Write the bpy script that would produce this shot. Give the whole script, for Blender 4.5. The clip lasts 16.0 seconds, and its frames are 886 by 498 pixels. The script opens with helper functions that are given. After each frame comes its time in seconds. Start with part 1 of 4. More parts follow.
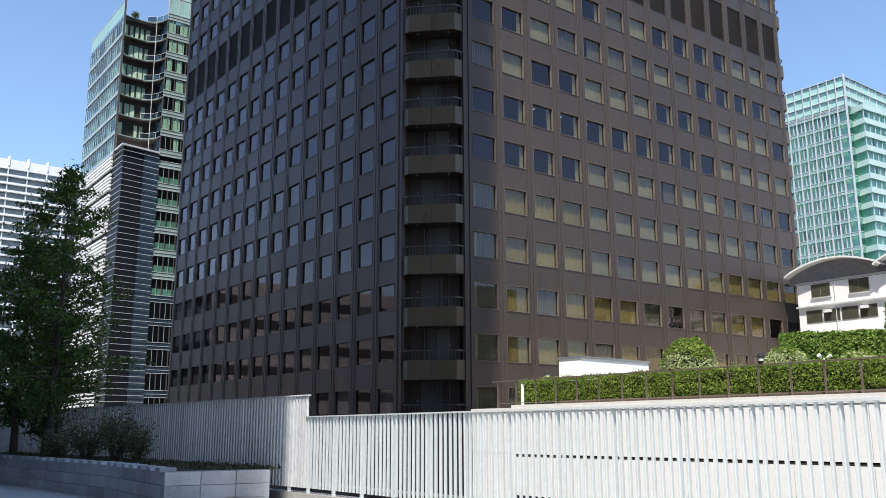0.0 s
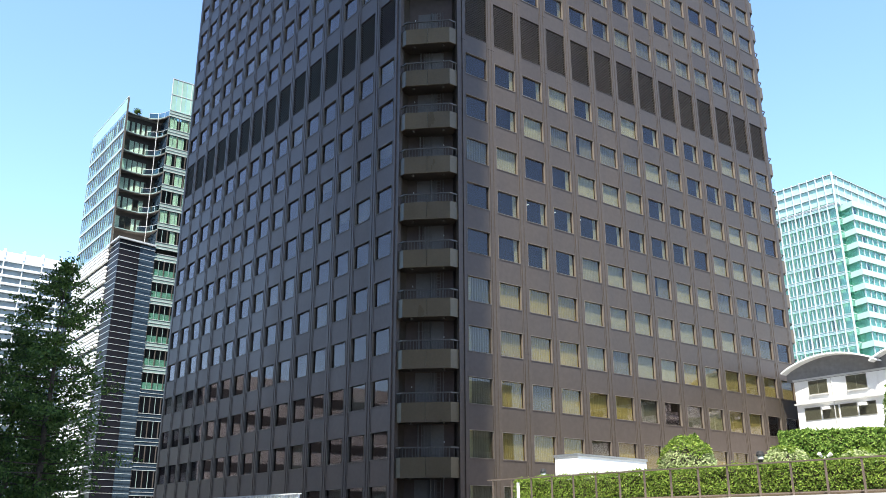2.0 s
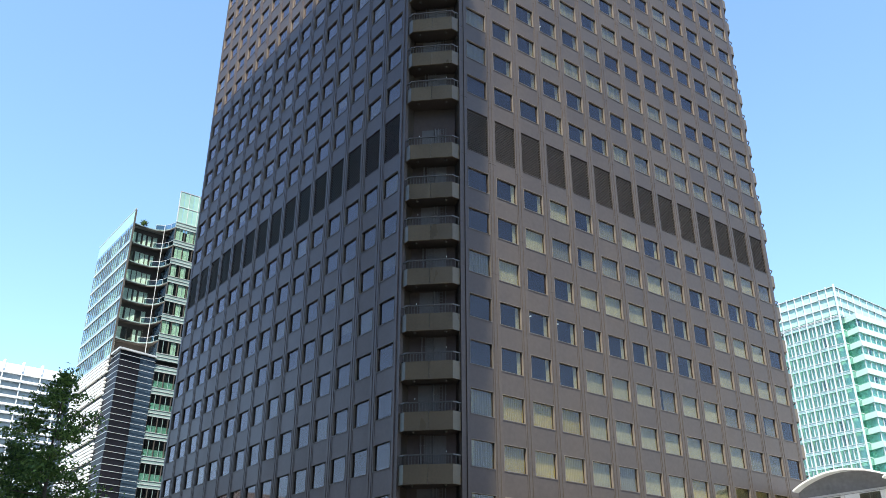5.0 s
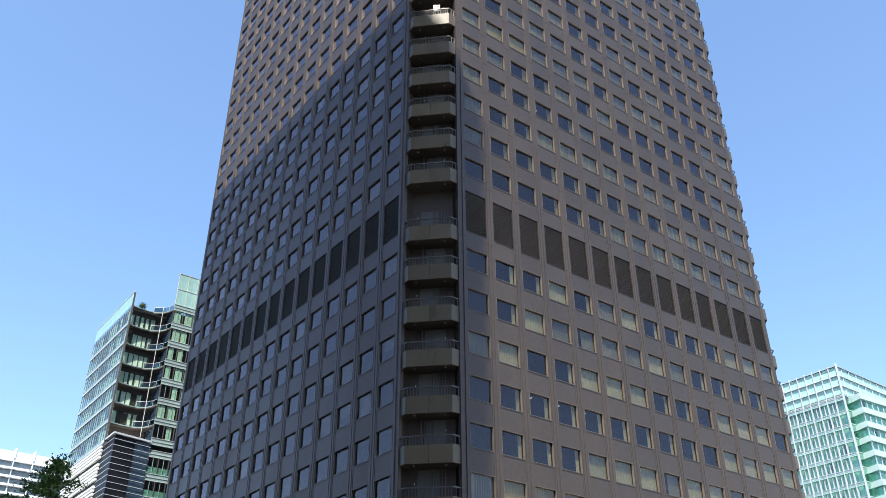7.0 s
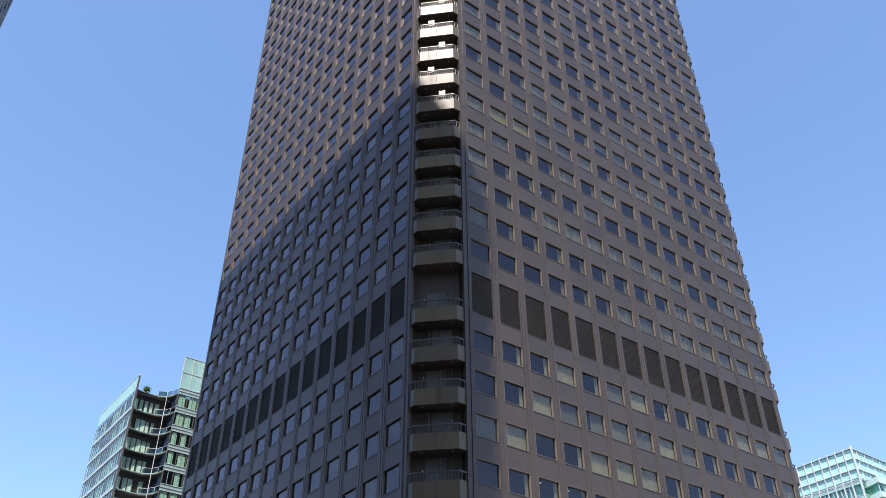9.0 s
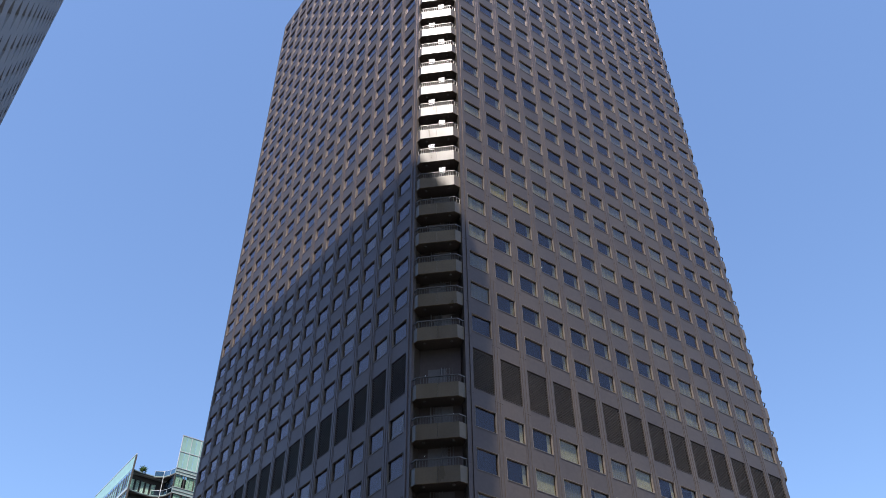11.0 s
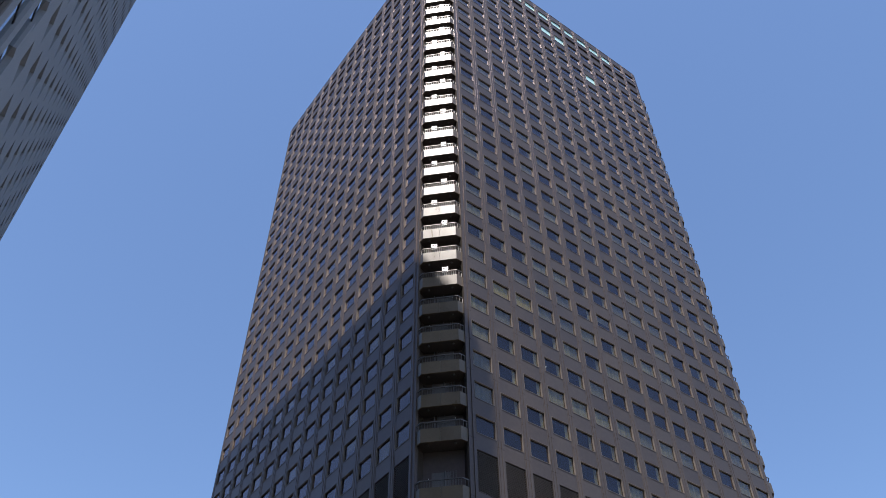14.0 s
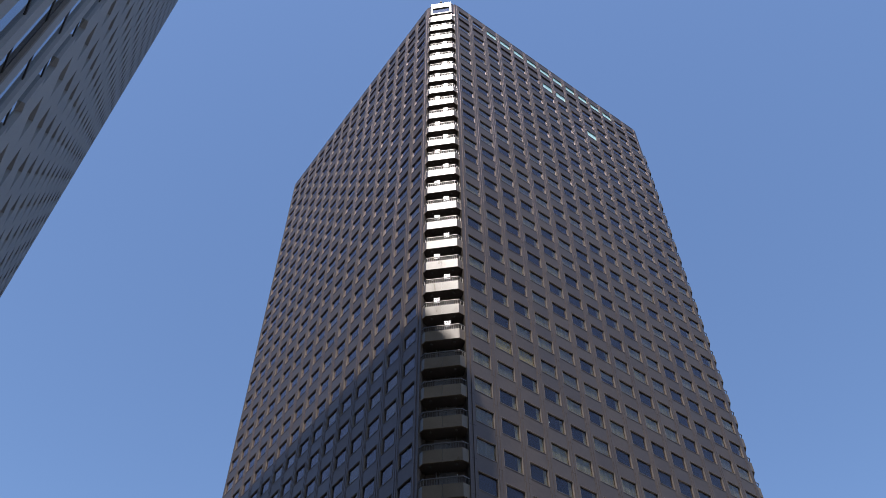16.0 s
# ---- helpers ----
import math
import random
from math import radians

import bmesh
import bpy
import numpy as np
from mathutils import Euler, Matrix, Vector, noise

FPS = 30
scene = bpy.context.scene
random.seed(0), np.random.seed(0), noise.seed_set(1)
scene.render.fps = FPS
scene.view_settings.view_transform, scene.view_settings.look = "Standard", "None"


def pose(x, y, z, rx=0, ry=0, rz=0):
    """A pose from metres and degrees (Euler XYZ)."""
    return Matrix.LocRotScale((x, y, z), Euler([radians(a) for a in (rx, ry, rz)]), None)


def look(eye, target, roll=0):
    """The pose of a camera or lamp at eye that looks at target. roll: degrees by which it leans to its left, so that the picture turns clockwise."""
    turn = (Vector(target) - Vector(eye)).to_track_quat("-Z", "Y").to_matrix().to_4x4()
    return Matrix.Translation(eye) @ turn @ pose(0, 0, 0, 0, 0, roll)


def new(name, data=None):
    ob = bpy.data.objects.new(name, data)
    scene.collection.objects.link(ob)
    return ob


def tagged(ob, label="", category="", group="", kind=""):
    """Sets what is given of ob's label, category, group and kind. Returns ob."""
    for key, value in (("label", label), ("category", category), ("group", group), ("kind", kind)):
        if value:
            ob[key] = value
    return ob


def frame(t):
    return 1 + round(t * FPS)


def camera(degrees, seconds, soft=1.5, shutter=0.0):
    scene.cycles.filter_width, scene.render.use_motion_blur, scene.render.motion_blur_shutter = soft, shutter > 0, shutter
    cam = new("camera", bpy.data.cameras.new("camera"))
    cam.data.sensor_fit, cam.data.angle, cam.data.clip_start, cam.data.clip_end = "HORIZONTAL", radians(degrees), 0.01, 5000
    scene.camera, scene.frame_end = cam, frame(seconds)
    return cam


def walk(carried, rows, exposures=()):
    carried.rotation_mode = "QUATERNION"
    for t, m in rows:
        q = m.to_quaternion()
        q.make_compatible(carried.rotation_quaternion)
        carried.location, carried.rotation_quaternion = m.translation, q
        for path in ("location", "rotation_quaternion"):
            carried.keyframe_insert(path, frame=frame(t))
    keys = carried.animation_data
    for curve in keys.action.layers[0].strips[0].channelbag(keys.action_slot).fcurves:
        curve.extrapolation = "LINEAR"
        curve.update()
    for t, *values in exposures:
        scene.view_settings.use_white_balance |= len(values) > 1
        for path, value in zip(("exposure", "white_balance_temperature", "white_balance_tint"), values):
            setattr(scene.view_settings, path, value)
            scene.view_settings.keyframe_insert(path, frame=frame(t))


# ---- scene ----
EYE = 1.6
cam = camera(54.42, 16.0, soft=0.8)
VIEW = [
    (0.0, -0.03, 11.90, 0.22), (0.5, -0.11, 13.31, 0.04), (1.0, -0.22, 14.89, -0.19), (1.5, -0.33, 16.54, 0.03),
    (2.0, -0.41, 18.15, 0.06), (2.5, -0.42, 19.68, 0.10), (3.0, -0.33, 20.87, -0.07), (3.5, -0.23, 21.97, -0.13),
    (4.0, -0.25, 23.15, -0.20), (6.5, -0.25, 29.44, 0.07), (7.0, -0.30, 30.92, 0.19), (7.5, -0.20, 32.42, 0.46),
    (8.0, 0.00, 33.75, 0.50), (8.5, 0.18, 34.98, 0.29), (9.0, 0.17, 36.32, 0.23), (11.5, 0.25, 42.60, 0.56),
    (12.0, 0.41, 43.88, 0.52), (12.5, 0.46, 44.97, 0.53), (13.0, 0.40, 45.93, 0.53), (13.5, 0.37, 46.85, 0.57),
    (14.0, 0.39, 47.92, 0.62), (14.5, 0.54, 48.89, 0.55), (15.0, 0.54, 49.80, 0.40), (15.5, 0.55, 50.72, 0.15),
    (16.0, 0.61, 51.50, 0.29)]


def gaze(yaw, pitch, roll):
    """A standing camera's pose: turned by yaw, tilted up by pitch, leaning by roll."""
    y, p = radians(yaw), radians(pitch)
    ahead = Vector((-math.sin(y) * math.cos(p), math.cos(y) * math.cos(p), math.sin(p)))
    eye = Vector((0, 0, EYE))
    return look(eye, eye + ahead * 10, -roll)


walk(cam, [(t, gaze(y, p, r)) for t, y, p, r in VIEW],
     exposures=[(0, 0.95, 6500, 10), (0.5, 1.05, 6500, 10), (1.0, 1.3, 6500, 8.5), (1.5, 1.62, 6500, 6.5), (2.5, 1.75, 6500, 4), (3.5, 1.78, 6500, 3),
                (4.2, 1.75, 6500, 3), (6.3, 1.47, 6500, 6), (7.5, 1.35, 6450, 8), (9, 1.22, 6350, 11), (11.5, 1.0, 6270, 13), (12.5, 0.9, 6270, 13),
                (14.5, 0.76, 6270, 13), (16, 0.64, 6270, 13)])

# ---- light ----
SUN_AZ, SUN_EL = radians(190), radians(61)
world = bpy.data.worlds.new("sky")
scene.world = world
world.use_nodes = True
wn = world.node_tree.nodes
sky = wn.new("ShaderNodeTexSky")
sky.sky_type = "NISHITA"
sky.sun_disc = False
sky.sun_elevation, sky.sun_rotation = SUN_EL, SUN_AZ
sky.air_density, sky.dust_density, sky.ozone_density = 1.1, 0.45, 4.0
wn["Background"].inputs[1].default_value = 0.12
world.node_tree.links.new(sky.outputs[0], wn["Background"].inputs[0])
lamp = bpy.data.lights.new("sun", "SUN")
lamp.energy, lamp.angle, lamp.color = 4.0, radians(0.5), (1.0, 0.935, 0.845)
sun_dir = Vector((math.sin(SUN_AZ) * math.cos(SUN_EL), math.cos(SUN_AZ) * math.cos(SUN_EL), math.sin(SUN_EL)))
sun = new("sun", lamp)
sun.matrix_world = look(sun_dir * 300, (0, 0, 0))


# ---- materials ----
def material(name, colour, rough=0.6, metal=0.0, vary=0.25, big=0.3, fine=8.0, bump=0.15, streak=1.0, spec=0.5, island=0.0, piece=0.0, sheen=(1, 1, 1)):
    """A surface with stains at a large scale, grain at a small one and a fine relief; streak stretches the stains upright."""
    m = bpy.data.materials.new(name)
    m.use_nodes = True
    n, l = m.node_tree.nodes, m.node_tree.links
    b = n["Principled BSDF"]
    b.inputs["Metallic"].default_value = metal
    b.inputs["Specular IOR Level"].default_value = spec
    b.inputs["Specular Tint"].default_value = (*sheen, 1)
    geo = n.new("ShaderNodeNewGeometry")
    scl = n.new("ShaderNodeMapping")
    scl.inputs["Scale"].default_value = (1, 1, 1 / streak)
    l.new(geo.outputs["Position"], scl.inputs["Vector"])
    n1, n2 = n.new("ShaderNodeTexNoise"), n.new("ShaderNodeTexNoise")
    n1.inputs["Scale"].default_value, n1.inputs["Detail"].default_value = big, 6
    n2.inputs["Scale"].default_value, n2.inputs["Detail"].default_value = fine, 4
    l.new(scl.outputs[0], n1.inputs["Vector"])
    l.new(geo.outputs["Position"], n2.inputs["Vector"])
    add = n.new("ShaderNodeMath")
    add.operation = "ADD"
    l.new(n1.outputs[0], add.inputs[0])
    l.new(n2.outputs[0], add.inputs[1])
    last = add
    for weight, source in ((island, geo.outputs["Random Per Island"]), (piece, None)):
        if weight:
            if source is None:
                source = n.new("ShaderNodeObjectInfo").outputs["Random"]
            mul = n.new("ShaderNodeMath")
            mul.operation = "MULTIPLY_ADD"
            l.new(source, mul.inputs[0])
            mul.inputs[1].default_value = weight
            l.new(last.outputs[0], mul.inputs[2])
            last = mul
    ramp = n.new("ShaderNodeMapRange")
    top = 1.4 + island + piece
    for k, v in ((1, 0.6), (2, top), (3, 1 - vary), (4, 1 + vary)):
        ramp.inputs[k].default_value = v
    l.new(last.outputs[0], ramp.inputs[0])
    mix = n.new("ShaderNodeMix")
    mix.data_type, mix.blend_type = "RGBA", "MULTIPLY"
    mix.inputs["Factor"].default_value = 1
    mix.inputs[6].default_value = (*colour, 1)
    l.new(ramp.outputs[0], mix.inputs[7])
    l.new(mix.outputs[2], b.inputs["Base Color"])
    rr = n.new("ShaderNodeMapRange")
    for k, v in ((1, 0.3), (2, 0.7), (3, max(rough - 0.08, 0.02)), (4, min(rough + 0.08, 1))):
        rr.inputs[k].default_value = v
    l.new(n1.outputs[0], rr.inputs[0])
    l.new(rr.outputs[0], b.inputs["Roughness"])
    if bump:
        bp = n.new("ShaderNodeBump")
        bp.inputs["Strength"].default_value, bp.inputs["Distance"].default_value = bump, 0.02
        l.new(n2.outputs[0], bp.inputs["Height"])
        l.new(bp.outputs[0], b.inputs["Normal"])
    return m


def glass(name, tint, ior=1.9, rough=0.0, wavy=0.0, gloss=(0.95, 0.97, 1)):
    """A thin pane: it lets tinted light through and mirrors by Fresnel."""
    m = bpy.data.materials.new(name)
    m.use_nodes = True
    n, l = m.node_tree.nodes, m.node_tree.links
    n.remove(n["Principled BSDF"])
    tr, gl, lw, mx = (n.new("ShaderNode" + k) for k in ("BsdfTransparent", "BsdfGlossy", "LayerWeight", "MixShader"))
    tr.inputs[0].default_value = (*tint, 1)
    gl.inputs["Roughness"].default_value = rough
    gl.inputs[0].default_value = (*gloss, 1)
    lw.inputs["Blend"].default_value = 0.5
    f0 = ((ior - 1) / (ior + 1)) ** 2
    pw, fr = n.new("ShaderNodeMath"), n.new("ShaderNodeMath")
    pw.operation, pw.inputs[1].default_value = "POWER", 5.0
    fr.operation, fr.inputs[1].default_value, fr.inputs[2].default_value = "MULTIPLY_ADD", 1 - f0, f0
    l.new(lw.outputs["Facing"], pw.inputs[0])
    l.new(pw.outputs[0], fr.inputs[0])
    if wavy:
        no, bp = n.new("ShaderNodeTexNoise"), n.new("ShaderNodeBump")
        geo = n.new("ShaderNodeNewGeometry")
        l.new(geo.outputs["Position"], no.inputs["Vector"])
        no.inputs["Scale"].default_value = 0.8
        bp.inputs["Strength"].default_value, bp.inputs["Distance"].default_value = wavy, 0.05
        l.new(no.outputs[0], bp.inputs["Height"])
        l.new(bp.outputs[0], gl.inputs["Normal"])
    l.new(fr.outputs[0], mx.inputs[0])
    l.new(tr.outputs[0], mx.inputs[1])
    l.new(gl.outputs[0], mx.inputs[2])
    l.new(mx.outputs[0], n["Material Output"].inputs[0])
    return m


def leafy(name, dark, light, rough=0.5):
    """Leaves: colour from dark to light by leaf, some light coming through."""
    m = bpy.data.materials.new(name)
    m.use_nodes = True
    n, l = m.node_tree.nodes, m.node_tree.links
    b = n["Principled BSDF"]
    geo, mix = n.new("ShaderNodeNewGeometry"), n.new("ShaderNodeMix")
    mix.data_type = "RGBA"
    l.new(geo.outputs["Random Per Island"], mix.inputs["Factor"])
    mix.inputs[6].default_value, mix.inputs[7].default_value = (*dark, 1), (*light, 1)
    l.new(mix.outputs[2], b.inputs["Base Color"])
    b.inputs["Roughness"].default_value = rough
    b.inputs["Specular IOR Level"].default_value = 0.14
    tl, sh = n.new("ShaderNodeBsdfTranslucent"), n.new("ShaderNodeMixShader")
    l.new(mix.outputs[2], tl.inputs[0])
    sh.inputs[0].default_value = 0.3
    l.new(b.outputs[0], sh.inputs[1])
    l.new(tl.outputs[0], sh.inputs[2])
    l.new(sh.outputs[0], n["Material Output"].inputs[0])
    return m


BRONZE = material("dark_bronze_cladding", (0.0548, 0.0458, 0.0355), 0.44, 0.1, 0.32, 0.25, 3.0, 0.03, streak=5, spec=0.58, island=0.4, sheen=(1.0, 0.65, 0.70))
BRONZE_RIB = material("dark_bronze_rib", (0.0595, 0.0498, 0.0385), 0.44, 0.1, 0.25, 0.3, 4.0, 0.03, streak=6, spec=0.58, sheen=(1.0, 0.65, 0.70))
BRONZE_FRAME = material("bronze_window_frame", (0.165, 0.136, 0.110), 0.54, 0.1, 0.15, 0.6, 5.0, 0.02)
# near-black: the shade of unlit rooms behind glass is put into this colour
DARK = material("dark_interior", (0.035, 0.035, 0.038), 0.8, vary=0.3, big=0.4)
LOUVRE = material("dark_louvre_metal", (0.105, 0.088, 0.076), 0.5, 0.1, 0.2)
CONCRETE_TAN = material("tan_balcony_panel", (0.105, 0.077, 0.047), 0.33, 0.0, 0.3, 0.9, 6.0, 0.02, streak=3, spec=0.4, piece=0.5)
RISER = material("dull_grey_riser", (0.11, 0.098, 0.092), 0.55, 0.2, 0.25, 0.5, 5, 0.02, piece=0.3)
RAIL_GREY = material("grey_brown_rail", (0.10, 0.088, 0.08), 0.45, 0.4, 0.2)
WHITE_PAINT = material("white_paint", (0.78, 0.77, 0.74), 0.5, 0, 0.08, 0.7, 6, 0.05, streak=3)
WHITE_WALL = material("white_render", (0.86, 0.86, 0.85), 0.65, 0, 0.06, 0.5, 9, 0.08, streak=4)
CURTAIN = material("yellow_curtain", (0.42, 0.32, 0.11), 0.9, 0, 0.4, 0.5, 2, 0.0, streak=6, piece=0.8)
PALE_CURTAIN = material("pale_beige_curtain", (0.43, 0.38, 0.23), 0.9, 0, 0.3, 0.5, 2, 0.0, streak=6, piece=0.7)
DIM_CURTAIN = material("dim_grey_curtain", (0.20, 0.18, 0.13), 0.9, 0, 0.4, 0.5, 2, 0.0, streak=6, piece=0.7)
DRAPE = material("pale_drapery", (0.27, 0.235, 0.14), 0.9, 0, 0.45, 0.5, 2, 0.0, streak=6, island=0.8)
TEAL_FILM = material("teal_window_film", (0.50, 0.74, 0.70), 0.25, 0, 0.2, 0.4, 2, 0.0)
BLIND = material("grey_blind", (0.20, 0.188, 0.165), 0.85, 0, 0.35, 0.5, 2, 0.0, piece=0.8)
PANE = glass("grey_window_glass", (0.77, 0.78, 0.75), 1.55, wavy=0.03, gloss=(1.0, 0.84, 0.90))
PANE_BLUE = glass("blue_tinted_glass", (0.30, 0.42, 0.44), 2.6, wavy=0.02)
PANE_TEAL = glass("teal_glass", (0.80, 0.93, 0.88), 1.75, gloss=(0.90, 1.0, 0.95))
ALU = material("pale_aluminium_slat", (0.58, 0.625, 0.63), 0.42, 0.2, 0.12, 0.6, 7, 0.04, streak=8, piece=0.4)
ALU_WORN = material("weathered_aluminium_slat", (0.56, 0.575, 0.59), 0.5, 0.1, 0.28, 0.5, 7, 0.06, streak=10, piece=0.5)
GALV = material("galvanised_steel", (0.40, 0.41, 0.42), 0.45, 0.7, 0.2)
GRANITE = material("speckled_grey_granite", (0.48, 0.48, 0.49), 0.7, 0, 0.75, 1.0, 55, 0.15, piece=0.3)
# the same stone a little darker, as shade on the planter's long side
GRANITE_SHADE = material("shaded_grey_granite", (0.44, 0.44, 0.445), 0.65, 0, 0.7, 1.0, 55, 0.12, piece=0.3)
# planter soil; also the dark of hedge and bush cores, as painted shade
SOIL_AND_SHADE = material("soil_and_hedge_shade", (0.05, 0.038, 0.028), 0.95, 0, 0.4, 1.5, 14, 0.6)
PAVING = material("grey_paving", (0.54, 0.55, 0.55), 0.8, 0, 0.2, 0.4, 12, 0.15, piece=0.3)
ASPHALT = material("asphalt", (0.05, 0.05, 0.052), 0.9, 0, 0.3, 0.2, 20, 0.3)
CONCRETE = material("grey_concrete", (0.30, 0.30, 0.29), 0.75, 0, 0.2, 0.3, 8, 0.15, streak=4)
TOWER_GREY = material("grey_stone_cladding", (0.24, 0.245, 0.265), 0.7, 0, 0.15, 0.2, 20, 0.1, streak=3)
BROWN_GRANITE = material("brown_granite", (0.12, 0.10, 0.085), 0.6, 0, 0.5, 1.0, 25, 0.1)
BARK = material("dark_bark", (0.07, 0.055, 0.042), 0.95, 0, 0.35, 1.5, 18, 0.6)
LEAF_DARK = leafy("dark_evergreen_leaf", (0.034, 0.066, 0.020), (0.135, 0.210, 0.052))
LEAF_HEDGE = leafy("bright_hedge_leaf", (0.07, 0.135, 0.018), (0.29, 0.38, 0.075))
LEAF_IVY = leafy("ivy_leaf", (0.06, 0.135, 0.022), (0.26, 0.37, 0.08))
LEAF_PALE = leafy("pale_variegated_leaf", (0.20, 0.27, 0.10), (0.48, 0.52, 0.28))
LEAF_SHRUB = leafy("dull_shrub_leaf", (0.065, 0.078, 0.035), (0.22, 0.215, 0.12))
TWIG = material("twig_brown", (0.10, 0.075, 0.05), 0.9)
GLASS_GREEN = glass("pale_green_glass", (0.80, 0.89, 0.84), 1.75, wavy=0.02)
SPANDREL_GREEN = material("green_grey_spandrel", (0.27, 0.36, 0.345), 0.3, 0.1, 0.12, 0.3, 3, 0.0, piece=0.4)
BAY_DARK = material("dark_tile", (0.012, 0.011, 0.016), 0.45, 0.0, 0.3, 0.4, 3, 0.0, spec=0.2)
SILVER = material("silver_louvre", (0.66, 0.66, 0.66), 0.4, 0.3, 0.1)
WHITE_TILE = material("white_tile_cladding", (0.74, 0.75, 0.75), 0.5, 0, 0.08, 0.2, 4, 0.03)
BLACK = material("black_metal", (0.02, 0.02, 0.022), 0.7, 0.0, 0.2)
GLASS_CLEAR = glass("clear_balcony_glass", (0.90, 0.96, 0.93), 1.5)
OFFICE_STONE = material("grey_office_stone", (0.36, 0.355, 0.35), 0.7, 0, 0.2, 0.1, 2)


# ---- mesh tools ----
class Geo:
    """Gathers boxes, prisms and quads into one mesh."""

    def __init__(self):
        self.v, self.f = [], []

    def quad(self, *p):
        k = len(self.v)
        self.v += [tuple(q) for q in p]
        self.f.append(tuple(range(k, k + len(p))))

    def box(self, x0, x1, y0, y1, z0, z1):
        k = len(self.v)
        self.v += [(x, y, z) for z in (z0, z1) for x, y in ((x0, y0), (x1, y0), (x1, y1), (x0, y1))]
        self.f += [tuple(k + i for i in q) for q in
                   ((3, 2, 1, 0), (4, 5, 6, 7), (0, 1, 5, 4), (1, 2, 6, 5), (2, 3, 7, 6), (3, 0, 4, 7))]

    def prism(self, plan, z0, z1):
        k, n = len(self.v), len(plan)
        self.v += [(x, y, z0) for x, y in plan] + [(x, y, z1) for x, y in plan]
        self.f += [tuple(k + i for i in reversed(range(n))), tuple(k + n + i for i in range(n))]
        self.f += [(k + i, k + (i + 1) % n, k + n + (i + 1) % n, k + n + i) for i in range(n)]

    def tube(self, a, b, r0, r1=None, sides=8):
        a, b = Vector(a), Vector(b)
        r1 = r0 if r1 is None else r1
        way = (b - a).normalized()
        s = way.orthogonal().normalized()
        t = way.cross(s)
        k = len(self.v)
        for c, r in ((a, r0), (b, r1)):
            for i in range(sides):
                w = 2 * math.pi * i / sides
                self.v.append(tuple(c + r * (math.cos(w) * s + math.sin(w) * t)))
        self.f += [(k + i, k + (i + 1) % sides, k + sides + (i + 1) % sides, k + sides + i) for i in range(sides)]
        self.f += [tuple(k + i for i in reversed(range(sides))), tuple(k + sides + i for i in range(sides))]

    def turn(self, profile, sides=14, x=0.0, y=0.0):
        """A turned body from (radius, z) pairs."""
        k = len(self.v)
        for r, z in profile:
            self.v += [(x + r * math.cos(2 * math.pi * i / sides), y + r * math.sin(2 * math.pi * i / sides), z) for i in range(sides)]
        for j in range(len(profile) - 1):
            for i in range(sides):
                a, b = k + j * sides + i, k + j * sides + (i + 1) % sides
                self.f.append((a, b, b + sides, a + sides))
        self.f += [tuple(k + i for i in reversed(range(sides))), tuple(k + (len(profile) - 1) * sides + i for i in range(sides))]

    def mesh(self, name, mat, smooth=False):
        me = bpy.data.meshes.new(name)
        me.from_pydata(self.v, [], self.f)
        me.materials.append(mat)
        if smooth:
            for p in me.polygons:
                p.use_smooth = True
        return me


def part(name, geo, mat, parent=None, label="", at=None, smooth=False, kind=""):
    """One mesh object, under its thing or part."""
    me = geo if isinstance(geo, bpy.types.Mesh) else geo.mesh(name, mat, smooth)
    ob = new(name, me)
    if parent is not None:
        ob.parent = parent
    if at is not None:
        ob.matrix_basis = at
    return tagged(ob, label, kind=kind)


def thing(name, m, label, category, group="", kind=""):
    ob = new(name)
    ob.empty_display_size = 0.2
    ob.matrix_basis = m
    return tagged(ob, label, category, group, kind)


def one_box(x0, x1, y0, y1, z0, z1):
    g = Geo()
    g.box(x0, x1, y0, y1, z0, z1)
    return g


def leaves(rng, points, size, normals=None, spread=1.0):
    """Leaf blades, each a bent pair of triangles at a point."""
    n = len(points)
    d = rng.normal(size=(n, 3))
    if normals is not None:
        d = d * spread + normals
    d /= np.linalg.norm(d, axis=1)[:, None]
    a = np.cross(d, rng.normal(size=(n, 3)))
    a /= np.linalg.norm(a, axis=1)[:, None]
    b = np.cross(d, a)
    s = (size * rng.uniform(0.6, 1.3, n))[:, None]
    p = np.asarray(points)
    v = np.stack([p - a * s, p + b * s * 0.45 + d * s * 0.12, p + a * s, p - b * s * 0.45 + d * s * 0.12], 1).reshape(-1, 3)
    g = Geo()
    g.v = v.tolist()
    g.f = [(4 * i, 4 * i + 1, 4 * i + 2, 4 * i + 3) for i in range(n)]
    return g


# the cross street runs along AZ, the street square to it
AZ = 36.996
GROUND = -5.0

# ---- ground and deck ----
g = Geo()
g.box(-2500, 2500, -2500, 2500, GROUND - 1, GROUND)
tagged(part("ground", g, ASPHALT), "dark grey asphalt ground of the city streets", "ground", kind="structure")

# ---- the dark office tower ----
CX, CY = -1.032, 57.216
tower = thing("office_tower", pose(CX, CY, 0, 0, 0, AZ), "tall dark bronze office tower with square windows and corner balconies", "building")
LOW = [EYE + 2.96 + 3.664 * k for k in range(-1, 10)]
HIGH = [EYE + 45.1 + 3.66 * k - 0.003 * k * k for k in range(26)]
HEADS = LOW + HIGH
WIN_H, BAY, DEEP = 1.89, 3.0, 0.34
V0, U0 = 3.55, 3.655
NL, NR = 15, 14
WL, WR = V0 * 2 + BAY * NL, U0 * 2 + BAY * NR
ROOF = EYE + 142.0
LOUVRE_Z = (EYE + 37.6, EYE + 41.5)
TOP_WIN = (EYE + 138.55, EYE + 140.2)
